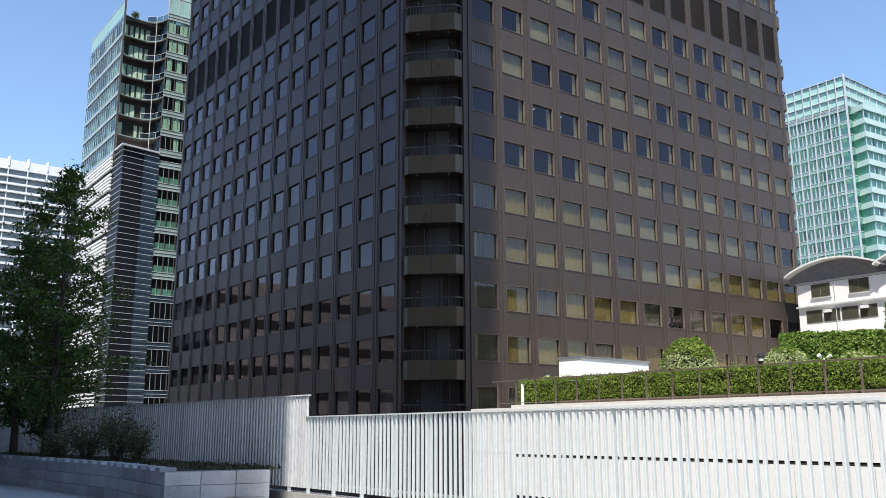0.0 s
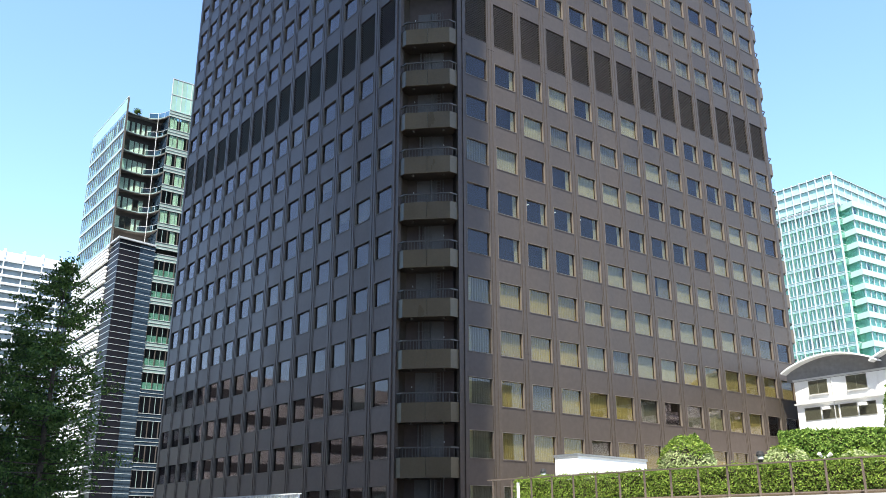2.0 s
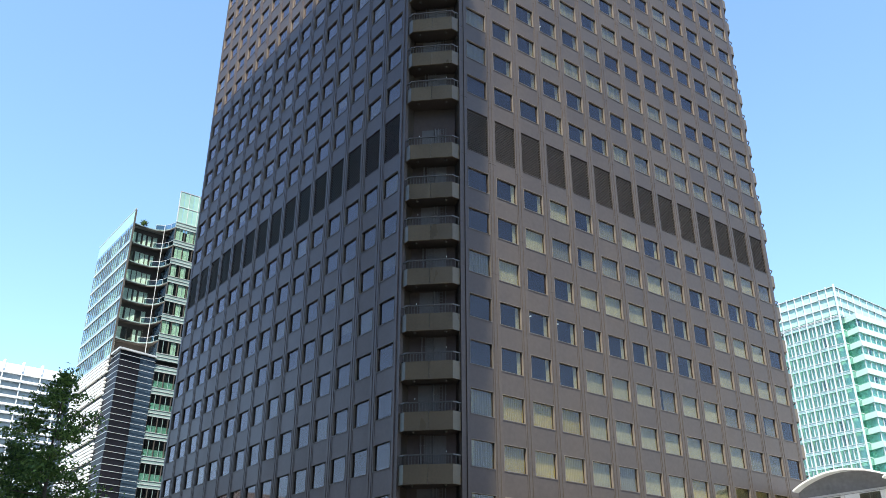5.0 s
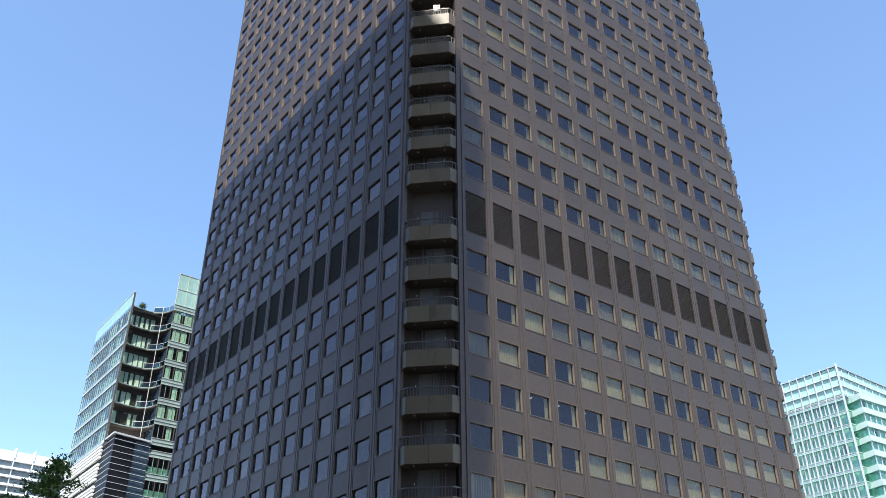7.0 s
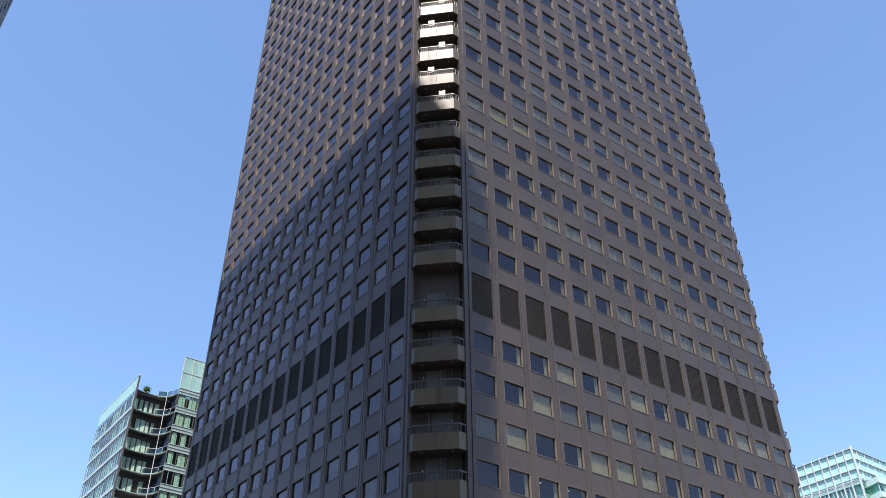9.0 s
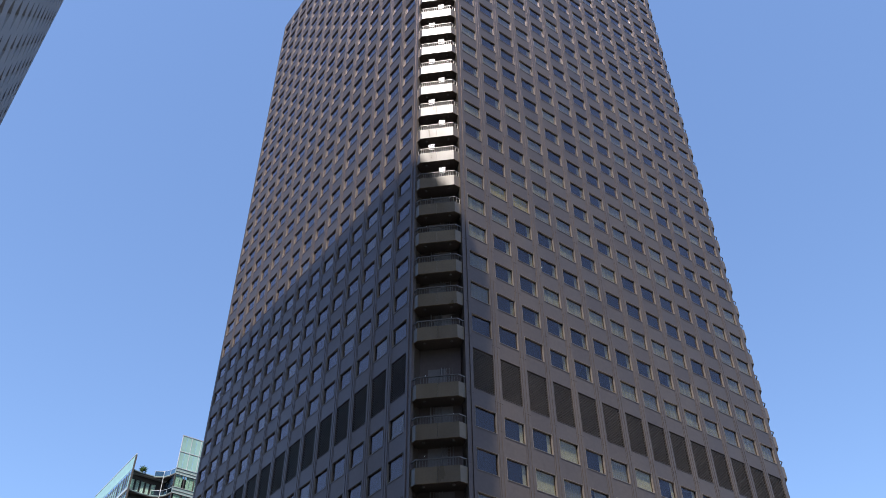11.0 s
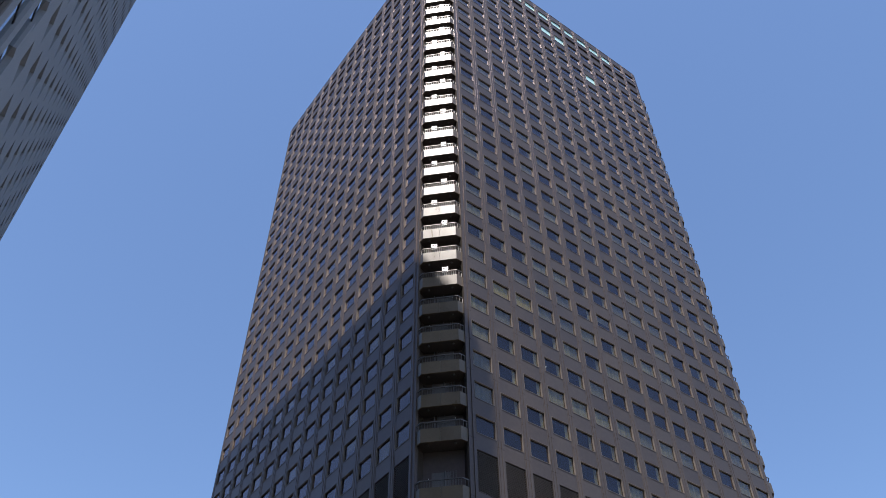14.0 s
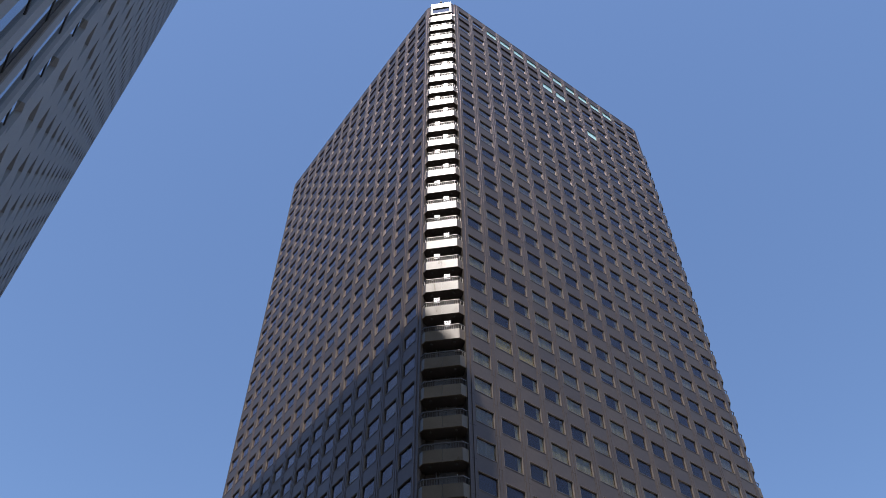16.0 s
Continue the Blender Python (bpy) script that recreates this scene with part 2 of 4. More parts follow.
TOP_SLOT = (EYE + 136.35, EYE + 137.25)
OPEN_W = 2.20
rng = np.random.default_rng(5)

FACE = {"left": (NL, V0, pose(0, 0, 0, 0, 0, -90)), "right": (NR, U0, pose(0, 0, 0))}


def spot(face, i, z):
    """Middle of bay i on a face, at height z: local x along the wall, local y into the building."""
    n, start, _ = FACE[face]
    s = start + BAY * (i + 0.5)
    return pose(0, s, z, 0, 0, -90) if face == "left" else pose(s, 0, z)


# piers between the bays, with their two ribs and a groove, jointed at every floor
def loft(g, profile, levels):
    """One upright bar of a given plan, with a shallow groove at every level."""
    n, k = len(profile), len(g.v)
    rings = []
    for a, z in enumerate(levels):
        if a in (0, len(levels) - 1):
            rings.append((z, 0.0))
        else:
            rings += [(z - 0.014, 0.0), (z - 0.013, 0.02), (z + 0.013, 0.02), (z + 0.014, 0.0)]
    for z, inset in rings:
        g.v += [(x, y + (inset if y < DEEP - 0.01 else 0), z) for x, y in profile]
    for r in range(len(rings) - 1):
        for i in range(n):
            a, b = k + r * n + i, k + r * n + (i + 1) % n
            g.f.append((a, b, b + n, a + n))
    g.f += [tuple(k + i for i in reversed(range(n))), tuple(k + (len(rings) - 1) * n + i for i in range(n))]


g_pier = Geo()
half = (BAY - OPEN_W) / 2
PROFILE = [(-half, DEEP), (-half, 0), (-0.255, 0), (-0.245, -0.036), (-0.08, -0.036), (-0.072, -0.002), (0.072, -0.002), (0.08, -0.036), (0.245, -0.036),
           (0.255, 0), (half, 0), (half, DEEP)]
levels = [GROUND] + [h - 1.52 for h in LOW] + [LOUVRE_Z[0] - 0.6] + [h - 2.54 for h in HIGH] + [TOP_SLOT[0] - 0.5, ROOF]
loft(g_pier, PROFILE, levels)
pier_mesh = g_pier.mesh("pier", BRONZE_RIB)
g_end = Geo()
END = [(-half, DEEP), (-half, 0), (-0.255, 0), (-0.25, -0.026), (-0.08, -0.026), (-0.06, 0.05), (0.36, 0.05), (0.36, DEEP)]
loft(g_end, END, levels)
end_mesh = g_end.mesh("end_pier", BRONZE_RIB)
g_end2 = Geo()
loft(g_end2, [(-x, y) for x, y in reversed(END)], levels)
end2_mesh = g_end2.mesh("end_pier", BRONZE_RIB)
for face in FACE:
    n, start, _ = FACE[face]
    for i in range(1, n):
        part("pier", pier_mesh, None, tower, at=spot(face, i - 0.5, 0))
    near, far = (end_mesh, end2_mesh) if face == "left" else (end2_mesh, end_mesh)
    part("end_pier", near, None, tower, at=spot(face, -0.5, 0))
    part("end_pier", far, None, tower, at=spot(face, n - 0.5, 0))

# spandrels: a shallow tray between the windows of one bay
bands = []
tops = sorted([(h - WIN_H, h) for h in HEADS] + [LOUVRE_Z, TOP_WIN, TOP_SLOT])
under = GROUND
for lo, hi in tops:
    bands.append((under, lo))
    under = hi
bands.append((under, ROOF))
w = OPEN_W / 2


def tray(g, z0, z1, m=None):
    k = len(g.v)
    g.box(-w, w, 0.02, DEEP, z0, z1)
    g.box(-w, w, -0.012, 0.018, z1 - 0.06, z1)
    g.box(-w, w, -0.012, 0.018, z0, z0 + 0.05)
    if m is not None:
        g.v[k:] = [tuple(m @ Vector(q)) for q in g.v[k:]]


spandrel_meshes = {}
rest = Geo()
for face in FACE:
    for i in range(FACE[face][0]):
        for j, (z0, z1) in enumerate(bands):
            if j <= 10 and z1 - z0 < 3:
                key = round(z1 - z0, 3)
                if key not in spandrel_meshes:
                    g = Geo()
                    tray(g, 0, z1 - z0)
                    spandrel_meshes[key] = g.mesh("spandrel", BRONZE)
                part("spandrel", spandrel_meshes[key], None, tower, at=spot(face, i, z0))
            else:
                tray(rest, z0, z1, spot(face, i, 0))
part("spandrel_field", rest, BRONZE, tower, kind="stuff")

# windows
def frame_geo(g, h, m=None, t=0.024):
    """A square frame in one piece, standing a little proud of the wall."""
    k = len(g.v)
    for e, y in ((0, -0.022), (t, -0.022), (t, 0.150), (0, 0.150)):
        g.v += [(-w + e, y, e), (w - e, y, e), (w - e, y, h - e), (-w + e, y, h - e)]
    for q in range(4):
        for s in range(4):
            p, n = k + q * 4, k + (q + 1) % 4 * 4
            g.f.append((p + s, p + (s + 1) % 4, n + (s + 1) % 4, n + s))
    if m is not None:
        g.v[k:] = [tuple(m @ Vector(q)) for q in g.v[k:]]


def pane_geo(g, h, m=None):
    k = len(g.v)
    g.box(-w + 0.02, w - 0.02, 0.143, 0.151, 0.02, h - 0.02)
    if m is not None:
        g.v[k:] = [tuple(m @ Vector(q)) for q in g.v[k:]]


def curtain_geo(g, x0, x1, z0, h, m=None, fold=0.09):
    k = len(g.v)
    n = max(2, int((x1 - x0) / fold))
    for a in range(n):
        xa, xb = x0 + (x1 - x0) * a / n, x0 + (x1 - x0) * (a + 1) / n
        ya, yb = (0.27 + 0.035 * (q % 2) for q in (a, a + 1))
        g.quad((xa, ya, z0), (xb, yb, z0), (xb, yb, h), (xa, ya, h))
    if m is not None:
        g.v[k:] = [tuple(m @ Vector(q)) for q in g.v[k:]]


g = Geo()
frame_geo(g, WIN_H)
frame_mesh = g.mesh("window", BRONZE_FRAME)
g = Geo()
pane_geo(g, WIN_H)
pane_mesh = g.mesh("pane", PANE)
# what hangs in a window: name, extent across and up, cloth, width of a fold
DRESSINGS = {"y": [("curtain", -w, w, 0.0, WIN_H, CURTAIN, 0.09)],
             "f": [("curtain", -w, w, 0.0, WIN_H, PALE_CURTAIN, 0.09)],
             "d": [("curtain", -w, w, 0.0, WIN_H, DIM_CURTAIN, 0.12)],
             "e": [("curtain", w - 0.42, w, 0.0, WIN_H, PALE_CURTAIN, 0.07)],
             "r": [("curtain", -0.4, w, 0.0, WIN_H, DIM_CURTAIN, 0.08)],
             "g": [("curtain", -w + 0.42, w, 0.0, WIN_H, DIM_CURTAIN, 0.11), ("sheer", -w, -w + 0.5, 0.0, WIN_H, PALE_CURTAIN, 0.25)],
             "h": [("blind", -w, w, 0.95, WIN_H, BLIND, 0.6)],
             "b": [("blind", -w, w, 0.0, WIN_H, BLIND, 0.6)],
             "o": []}
# the cross street front, floor by floor from the ground, bay by bay from the near corner
SEEN = {1: "gdyydyyddyyyoo", 2: "gyyydyydyyyyoo", 3: "gydyyydodfyyoo", 4: "gyyyfdffyfyyyy", 5: "gyyyfffffffddo",
        6: "oeeefffrffddro", 7: "oeeeeeeeeoffff", 8: "dfoefffeeofffo", 9: "oefdrddfdeeeed", 10: "oeefedfeeeeffd",
        11: "oooeeefdfffdff", 12: "deeeeeeeefffff", 13: "deeffffdfdoofd", 14: "feeeedoooooodf", 15: "fdeefefoooooff", 16: "fyyddfedffoodf"}
curtain_meshes = {}
for key, cloths in DRESSINGS.items():
    curtain_meshes[key] = []
    for name, x0, x1, z0, h, cloth, fold in cloths:
        g = Geo()
        curtain_geo(g, x0, x1, z0, h, fold=fold)
        curtain_meshes[key].append((name, g.mesh(name, cloth)))


def dressing(face, i, j):
    """The code of what hangs behind a window."""
    r = rng.random()
    if face == "right":
        if j in SEEN:
            return SEEN[j][i]
        return "f" if r < 0.22 else "d" if r < 0.42 else "e" if r < 0.6 else "h" if r < 0.64 else "o"
    return "b" if r < 0.05 else "h" if r < 0.09 else "e" if r < 0.2 else "d" if r < 0.26 else "o"


far_frames, far_panes = Geo(), Geo()
far_cloth = {"yellow_drapery": (CURTAIN, Geo()), "drapery": (DRAPE, Geo()), "dim_drapery": (DIM_CURTAIN, Geo()), "blind_cloth": (BLIND, Geo())}
CLOTH_OF = {CURTAIN: "yellow_drapery", PALE_CURTAIN: "drapery", DIM_CURTAIN: "dim_drapery", BLIND: "blind_cloth"}
FILMED = {(len(HEADS) - 1, 6), (len(HEADS) - 1, 7), (len(HEADS) - 3, 9)}
for j, head in enumerate(HEADS):
    for face in FACE:
        for i in range(FACE[face][0]):
            m = spot(face, i, head - WIN_H)
            what = dressing(face, i, j)
            if 1 <= j <= 10:
                win = part("window", frame_mesh, None, tower, at=m)
                part("pane", pane_mesh, None, win)
                for name, me in curtain_meshes[what]:
                    part(name, me, None, win)
            else:
                frame_geo(far_frames, WIN_H, m)
                if face == "right" and (j, i) in FILMED:
                    g = Geo()
                    pane_geo(g, WIN_H)
                    part("filmed_pane", g, TEAL_FILM, tower, at=m)
                    continue
                pane_geo(far_panes, WIN_H, m)
                for name, x0, x1, z0, h, cloth, fold in DRESSINGS[what]:
                    curtain_geo(far_cloth[CLOTH_OF[cloth]][1], x0, x1, z0, h, m, 0.25)
TUBE = bpy.data.materials.new("fluorescent_tube")
TUBE.use_nodes = True
TUBE.node_tree.nodes["Principled BSDF"].inputs["Emission Color"].default_value = (0.9, 1.0, 0.95, 1)
TUBE.node_tree.nodes["Principled BSDF"].inputs["Emission Strength"].default_value = 0.3
tube_mesh = one_box(-0.05, 0.05, 1.2, 2.3, 0, 0.05).mesh("ceiling_light", TUBE)
for i, j in ((2, 7), (3, 7), (4, 7), (3, 14)):
    part("ceiling_light", tube_mesh, None, tower, at=spot("right", i + 0.1, HEADS[j] + 0.17))
for face in FACE:
    for i in range(FACE[face][0]):
        h = TOP_WIN[1] - TOP_WIN[0]
        frame_geo(far_frames, h, spot(face, i, TOP_WIN[0]))
        if face == "right" and 1 < i < 12:
            g = Geo()
            pane_geo(g, h)
            part("filmed_pane", g, TEAL_FILM, tower, at=spot(face, i, TOP_WIN[0]))
        else:
            pane_geo(far_panes, h, spot(face, i, TOP_WIN[0]))
part("window_grid", far_frames, BRONZE_FRAME, tower, kind="stuff")
part("glazing", far_panes, PANE, tower, kind="stuff")
for name, (cloth, g) in far_cloth.items():
    if g.v:
        part(name, g, cloth, tower, kind="stuff")

# louvres of the plant floor, one panel a bay
g = Geo()
h = LOUVRE_Z[1] - LOUVRE_Z[0]
g.box(-w, w, 0.26, 0.30, 0, h)
n = 23
for k in range(n):
    z = h * (k + 0.15) / n
    g.quad((-w, 0.07, z), (w, 0.07, z), (w, 0.25, z + 0.115), (-w, 0.25, z + 0.115))
    g.quad((-w, 0.07, z + 0.028), (-w, 0.07, z), (w, 0.07, z), (w, 0.07, z + 0.028))
    g.quad((-w, 0.07, z + 0.028), (w, 0.07, z + 0.028), (w, 0.25, z + 0.14), (-w, 0.25, z + 0.14))
louvre_mesh = g.mesh("louvre_panel", LOUVRE)
slot_mesh = one_box(-w, w, 0.25, 0.3, 0, TOP_SLOT[1] - TOP_SLOT[0]).mesh("parapet_slot", LOUVRE)
for face in FACE:
    for i in range(FACE[face][0]):
        part("louvre_panel", louvre_mesh, None, tower, at=spot(face, i, LOUVRE_Z[0]))
        part("parapet_slot", slot_mesh, None, tower, at=spot(face, i, TOP_SLOT[0]))

# corner recesses, floors, core, hidden backs and roof
CUT = 3.3
plan_in = [(0.42, 3.75), (1.1, 4.05), (4.05, 1.1), (3.75, 0.42), (WR - CUT - 0.3, 0.42), (WR - 1.0, 2.4), (WR - 0.42, CUT + 0.3),
           (WR - 0.42, WL - 0.42), (2.4, WL - 1.0), (0.42, WL - CUT - 0.3)]
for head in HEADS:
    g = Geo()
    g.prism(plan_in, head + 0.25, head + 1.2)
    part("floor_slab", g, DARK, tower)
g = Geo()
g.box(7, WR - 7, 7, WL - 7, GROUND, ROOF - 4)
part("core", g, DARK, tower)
g = Geo()
g.box(WR - 0.4, WR, CUT, WL - CUT, GROUND, ROOF)
g.box(CUT, WR - CUT, WL - 0.4, WL, GROUND, ROOF)
part("rear_walls", g, BRONZE, tower)
g = Geo()
g.prism([(0.1, CUT), (CUT, 0.1), (WR - CUT, 0.1), (WR - 0.1, CUT), (WR - 0.1, WL - CUT), (WR - CUT, WL - 0.1), (CUT, WL - 0.1), (0.1, WL - CUT)], EYE + 137.4, EYE + 137.9)
part("roof", g, BRONZE, tower)


def recess(a, b, inward, name="corner_recess"):
    """The recessed back wall of one cut corner, from wall end a to wall end b, with its side cheeks."""
    a, b, n = Vector(a), Vector(b), Vector(inward).normalized()
    e = (b - a).normalized()
    g = Geo()
    pts = [a, a + e * 0.55 + n * 1.15, b - e * 0.55 + n * 1.15, b]
    back = [p + n * 0.25 for p in (b - e * 0.3, pts[2] + e * 0.1, pts[1] - e * 0.1, a + e * 0.3)]
    back[0], back[-1] = b + n * 0.3, a + n * 0.3
    back[1], back[2] = pts[2] + n * 0.3, pts[1] + n * 0.3
    g.prism([tuple(p) for p in pts + back][::-1], GROUND, ROOF - 0.5)
    part(name, g, BRONZE, tower)


recess((0.05, CUT), (CUT, 0.05), (1, 1))
recess((WR - CUT, 0.05), (WR - 0.05, CUT), (-1, 1))
recess((0.05, WL - CUT), (CUT, WL - 0.05), (1, -1))

# balconies on the cut corners: local x across the corner, y outwards, z from the panel's foot
FRONT, SIDE, OUT = 1.72, 2.24, 0.42
PAN_H, RAIL_H = 1.33, 2.03
TRAP = [(-SIDE, -0.55), (-SIDE, -0.1), (-FRONT, OUT), (FRONT, OUT), (SIDE, -0.1), (SIDE, -0.55)]


def strip(g, pts, t, z0, z1):
    """An upright band along a line of plan points, t thick to the inside, as one piece."""
    pts = [Vector(p) for p in pts]
    inner = []
    for i, p in enumerate(pts):
        o = Vector((0, 0))
        for a, b in ((i - 1, i), (i, i + 1)):
            if a >= 0 and b < len(pts):
                d = (pts[b] - pts[a]).normalized()
                o += Vector((d.y, -d.x))
        inner.append(p + o.normalized() * t)
    g.prism([tuple(p) for p in inner] + [tuple(p) for p in reversed(pts)], z0, z1)


panel_mesh = one_box(0.012, FRONT, OUT - 0.12, OUT, 0.0, PAN_H).mesh("parapet_panel", CONCRETE_TAN)
panel2_mesh = one_box(-FRONT, -0.012, OUT - 0.12, OUT, 0.0, PAN_H).mesh("parapet_panel", CONCRETE_TAN)
cheeks = []
for pts in (TRAP[:3], TRAP[3:]):
    g = Geo()
    strip(g, pts, 0.12, 0.0, PAN_H)
    cheeks.append(g.mesh("parapet_cheek", CONCRETE_TAN))
g = Geo()
g.prism([(-SIDE + 0.05, -1.7), (-SIDE + 0.05, -0.05), (-FRONT + 0.03, OUT - 0.06), (FRONT - 0.03, OUT - 0.06), (SIDE - 0.05, -0.05), (SIDE - 0.05, -1.7)][::-1], 0.03, 0.35)
slab_mesh = g.mesh("balcony", BRONZE)
g = Geo()
strip(g, TRAP, 0.09, RAIL_H - 0.09, RAIL_H)
rail_mesh = g.mesh("handrail", RAIL_GREY)
g = Geo()
g.turn([(0.09, -0.08), (0.12, 0.025)], 8, 0, -0.1)
drain_mesh = g.mesh("ceiling_lamp", RAIL_GREY)
baluster_mesh = one_box(-0.022, 0.022, -0.03, 0.01, PAN_H, RAIL_H - 0.05).mesh("baluster", RAIL_GREY)
BAL = [(-FRONT + 0.12 + k * (2 * FRONT - 0.24) / 14, OUT - 0.05) for k in range(15)]
BAL += [(s * (FRONT + f * (SIDE - FRONT)), OUT - 0.05 - f * 0.5) for s in (-1, 1) for f in (0.35, 0.8)]
PIPES = []
for x, r0 in ((-0.62, 0.035), (0.02, 0.03), (0.28, 0.055)):
    g = Geo()
    g.tube((x, -0.98, 0.36), (x, -0.98, 3.64), r0, sides=8)
    for z in (1.5, 2.9):
        g.box(x - r0 - 0.03, x + r0 + 0.03, -1.06, -0.96, z, z + 0.04)
    PIPES.append(g.mesh("riser_pipe", RISER))
g = Geo()
for x in (-0.40, -0.16):
    g.box(x - 0.018, x + 0.018, -1.0, -0.96, 0.36, 3.6)
for k in range(13):
    g.box(-0.40, -0.16, -0.99, -0.965, 0.6 + 0.24 * k, 0.625 + 0.24 * k)
ladder_mesh = g.mesh("escape_ladder", RISER)
board_mesh = one_box(-0.75, 0.75, -1.13, -1.085, 0.36, 3.6).mesh("service_door", RISER)
g = Geo()
g.tube((0, 0, 0), (0, 0, 0.11), 0.02, sides=6)
tag_mesh = g.mesh("pipe_valve", WHITE_PAINT)
g = Geo()
g.box(-0.26, 0.26, 0.12, 0.16, 0.40, 0.9)
for x in (-0.24, 0.0, 0.24):
    g.box(x - 0.03, x + 0.03, 0.14, 0.22, 0.36, 1.06)
for z in (0.5, 0.8, 1.05):
    g.box(-0.32, 0.32, 0.14, 0.21, z, z + 0.05)
hatch_mesh = g.mesh("escape_hatch", SILVER)

corner_near = ((CUT + 0.05) / 2, (CUT + 0.05) / 2, -135)
corner_right = (WR - (CUT + 0.05) / 2, (CUT + 0.05) / 2, -45)
FEET = sorted([h + 0.43 for h in LOW] + [h + 0.5 for h in HIGH[:-1]] + [EYE + 42.0])
for where, (x, y, turn) in (("near", corner_near), ("right", corner_right)):
    for j, z in enumerate(FEET):
        m = Matrix.Translation((x, y, z)) @ Euler((0, 0, radians(turn - 90))).to_matrix().to_4x4()
        bal = part("balcony", slab_mesh, None, tower, at=m)
        part("parapet_panel", panel_mesh, None, bal)
        part("parapet_panel", panel2_mesh, None, bal)
        for me in cheeks:
            part("parapet_cheek", me, None, bal)
        part("handrail", rail_mesh, None, bal)
        if where == "near":
            for bx, by in BAL:
                part("baluster", baluster_mesh, None, bal, at=pose(bx, by, 0))
            for bx in (-1.15, 1.15):
                part("ceiling_lamp", drain_mesh, None, bal, at=pose(bx, 0, 0))
            s = 0.6 if j % 2 else -0.5
            for me in PIPES:
                part("riser_pipe", me, None, bal, at=pose(s * 0.8, 0, 0))
            part("escape_ladder", ladder_mesh, None, bal, at=pose(s * 0.8, 0, 0))
            part("service_door", board_mesh, None, bal, at=pose(-s * 0.5, 0, 0))
            part("pipe_valve", tag_mesh, None, bal, "small white valve", at=pose(-1.2 if j % 2 else 1.05, 0.0, 2.2 + 0.1 * (j % 3)))
            if j > 15:
                part("escape_hatch", hatch_mesh, None, bal, "white escape ladder hatch", at=pose(s, -0.10, 1.78))
# crown of the near corner
m = Matrix.Translation((corner_near[0], corner_near[1], EYE + 136.2)) @ Euler((0, 0, radians(-225))).to_matrix().to_4x4()
g = Geo()
strip(g, TRAP, 0.14, -1.1, 0.75)
crown = part("corner_crown", g, CONCRETE_TAN, tower, at=m)
part("crown_slab", one_box(-2.1, 2.1, -1.6, 0.0, -1.05, -0.8), BRONZE, crown)
for z0, z1, x0, x1 in ((4.3, 6.0, -1.72, 1.72), (1.85, 2.15, -1.72, 1.72), (2.15, 4.3, -1.72, -1.45), (2.15, 4.3, 1.45, 1.72)):
    part("crown_beam", one_box(x0, x1, OUT - 0.35, OUT, z0, z1), CONCRETE_TAN, crown)
for s in (-1, 1):
    g = Geo()
    g.prism([(s * 1.74, OUT - 0.02), (s * 2.2, -0.12), (s * 2.06, -0.2), (s * 1.74, OUT - 0.3)][::-s], 1.85, 5.6)
    part("crown_cheek", g, BRONZE, crown)
part("pane", one_box(-1.45, 1.45, OUT - 0.2, OUT - 0.18, 2.15, 4.3), PANE, crown)
g = Geo()
g.tube((0, OUT - 0.2, 6.0), (0, OUT - 0.2, 6.5), 0.12)
g.tube((0, OUT - 0.45, 6.45), (0, OUT + 0.1, 6.45), 0.2)
part("roof_beacon", g, BLACK, crown)

# ---- tall grey tower beside the deck, whose shade falls across the street ----
# local x runs along its street front from the far corner, y towards the street
SIDE_TOP, SIDE_LEN, SIDE_H = EYE + 151.5, 64.6, 3.9
side = thing("grey_tower", pose(-43.4, 54.9, 0, 0, 0, -55.15), "tall grey stone tower with rows of deep set windows", "building")
part("tower_body", one_box(0.3, SIDE_LEN, -45, -0.75, GROUND, SIDE_TOP - 0.5), TOWER_GREY, side)
SPLIT, PITCH = 46.9, 3.2
z = GROUND
while z < SIDE_TOP - 1:
    part("spandrel_band", one_box(0, SPLIT, -0.75, 0, z + 1.7, min(z + SIDE_H, SIDE_TOP)), TOWER_GREY, side)
    part("spandrel_band", one_box(SPLIT, SIDE_LEN, -0.75, -0.12, z + 3.75, min(z + SIDE_H, SIDE_TOP)), BLACK, side)
    part("pane", one_box(0.3, SPLIT, -0.26, -0.25, z, min(z + 1.7, SIDE_TOP - 0.5)), PANE_BLUE, side)
    part("pane", one_box(SPLIT, SIDE_LEN, -0.17, -0.15, z, min(z + 3.75, SIDE_TOP - 0.5)), PANE_BLUE, side)
    z += SIDE_H
g = one_box(-0.8, 0.8, -0.7, 0.0, GROUND, SIDE_TOP)
wide_mesh = g.mesh("pier", TOWER_GREY)
slim_mesh = one_box(-0.4, 0.4, -0.3, 0.0, GROUND, SIDE_TOP - 1).mesh("mullion", TOWER_GREY)
reveal_mesh = one_box(-0.1, 0.1, -0.14, 0.0, GROUND, SIDE_TOP - 1).mesh("granite_reveal", BROWN_GRANITE)
k = 0.8
while k < SPLIT:
    part("pier", wide_mesh, None, side, at=pose(k, 0.003, 0))
    k += PITCH
q = 0
while k < SIDE_LEN:
    part("mullion", slim_mesh, None, side, at=pose(k, 0, 0))
    if q % 2:
        part("granite_reveal", reveal_mesh, None, side, at=pose(k + 0.52, 0, 0))
    k, q = k + 2.5, q + 1
# unseen wedge on the roof, sloped only to level the tower's shadow edge
g = Geo()
for y in (-45, 0.02):
    g.v += [(-0.02, y, SIDE_TOP - 0.4), (SIDE_LEN, y, SIDE_TOP - 0.4), (SIDE_LEN, y, SIDE_TOP + 6.5), (-0.02, y, SIDE_TOP + 0.7)]
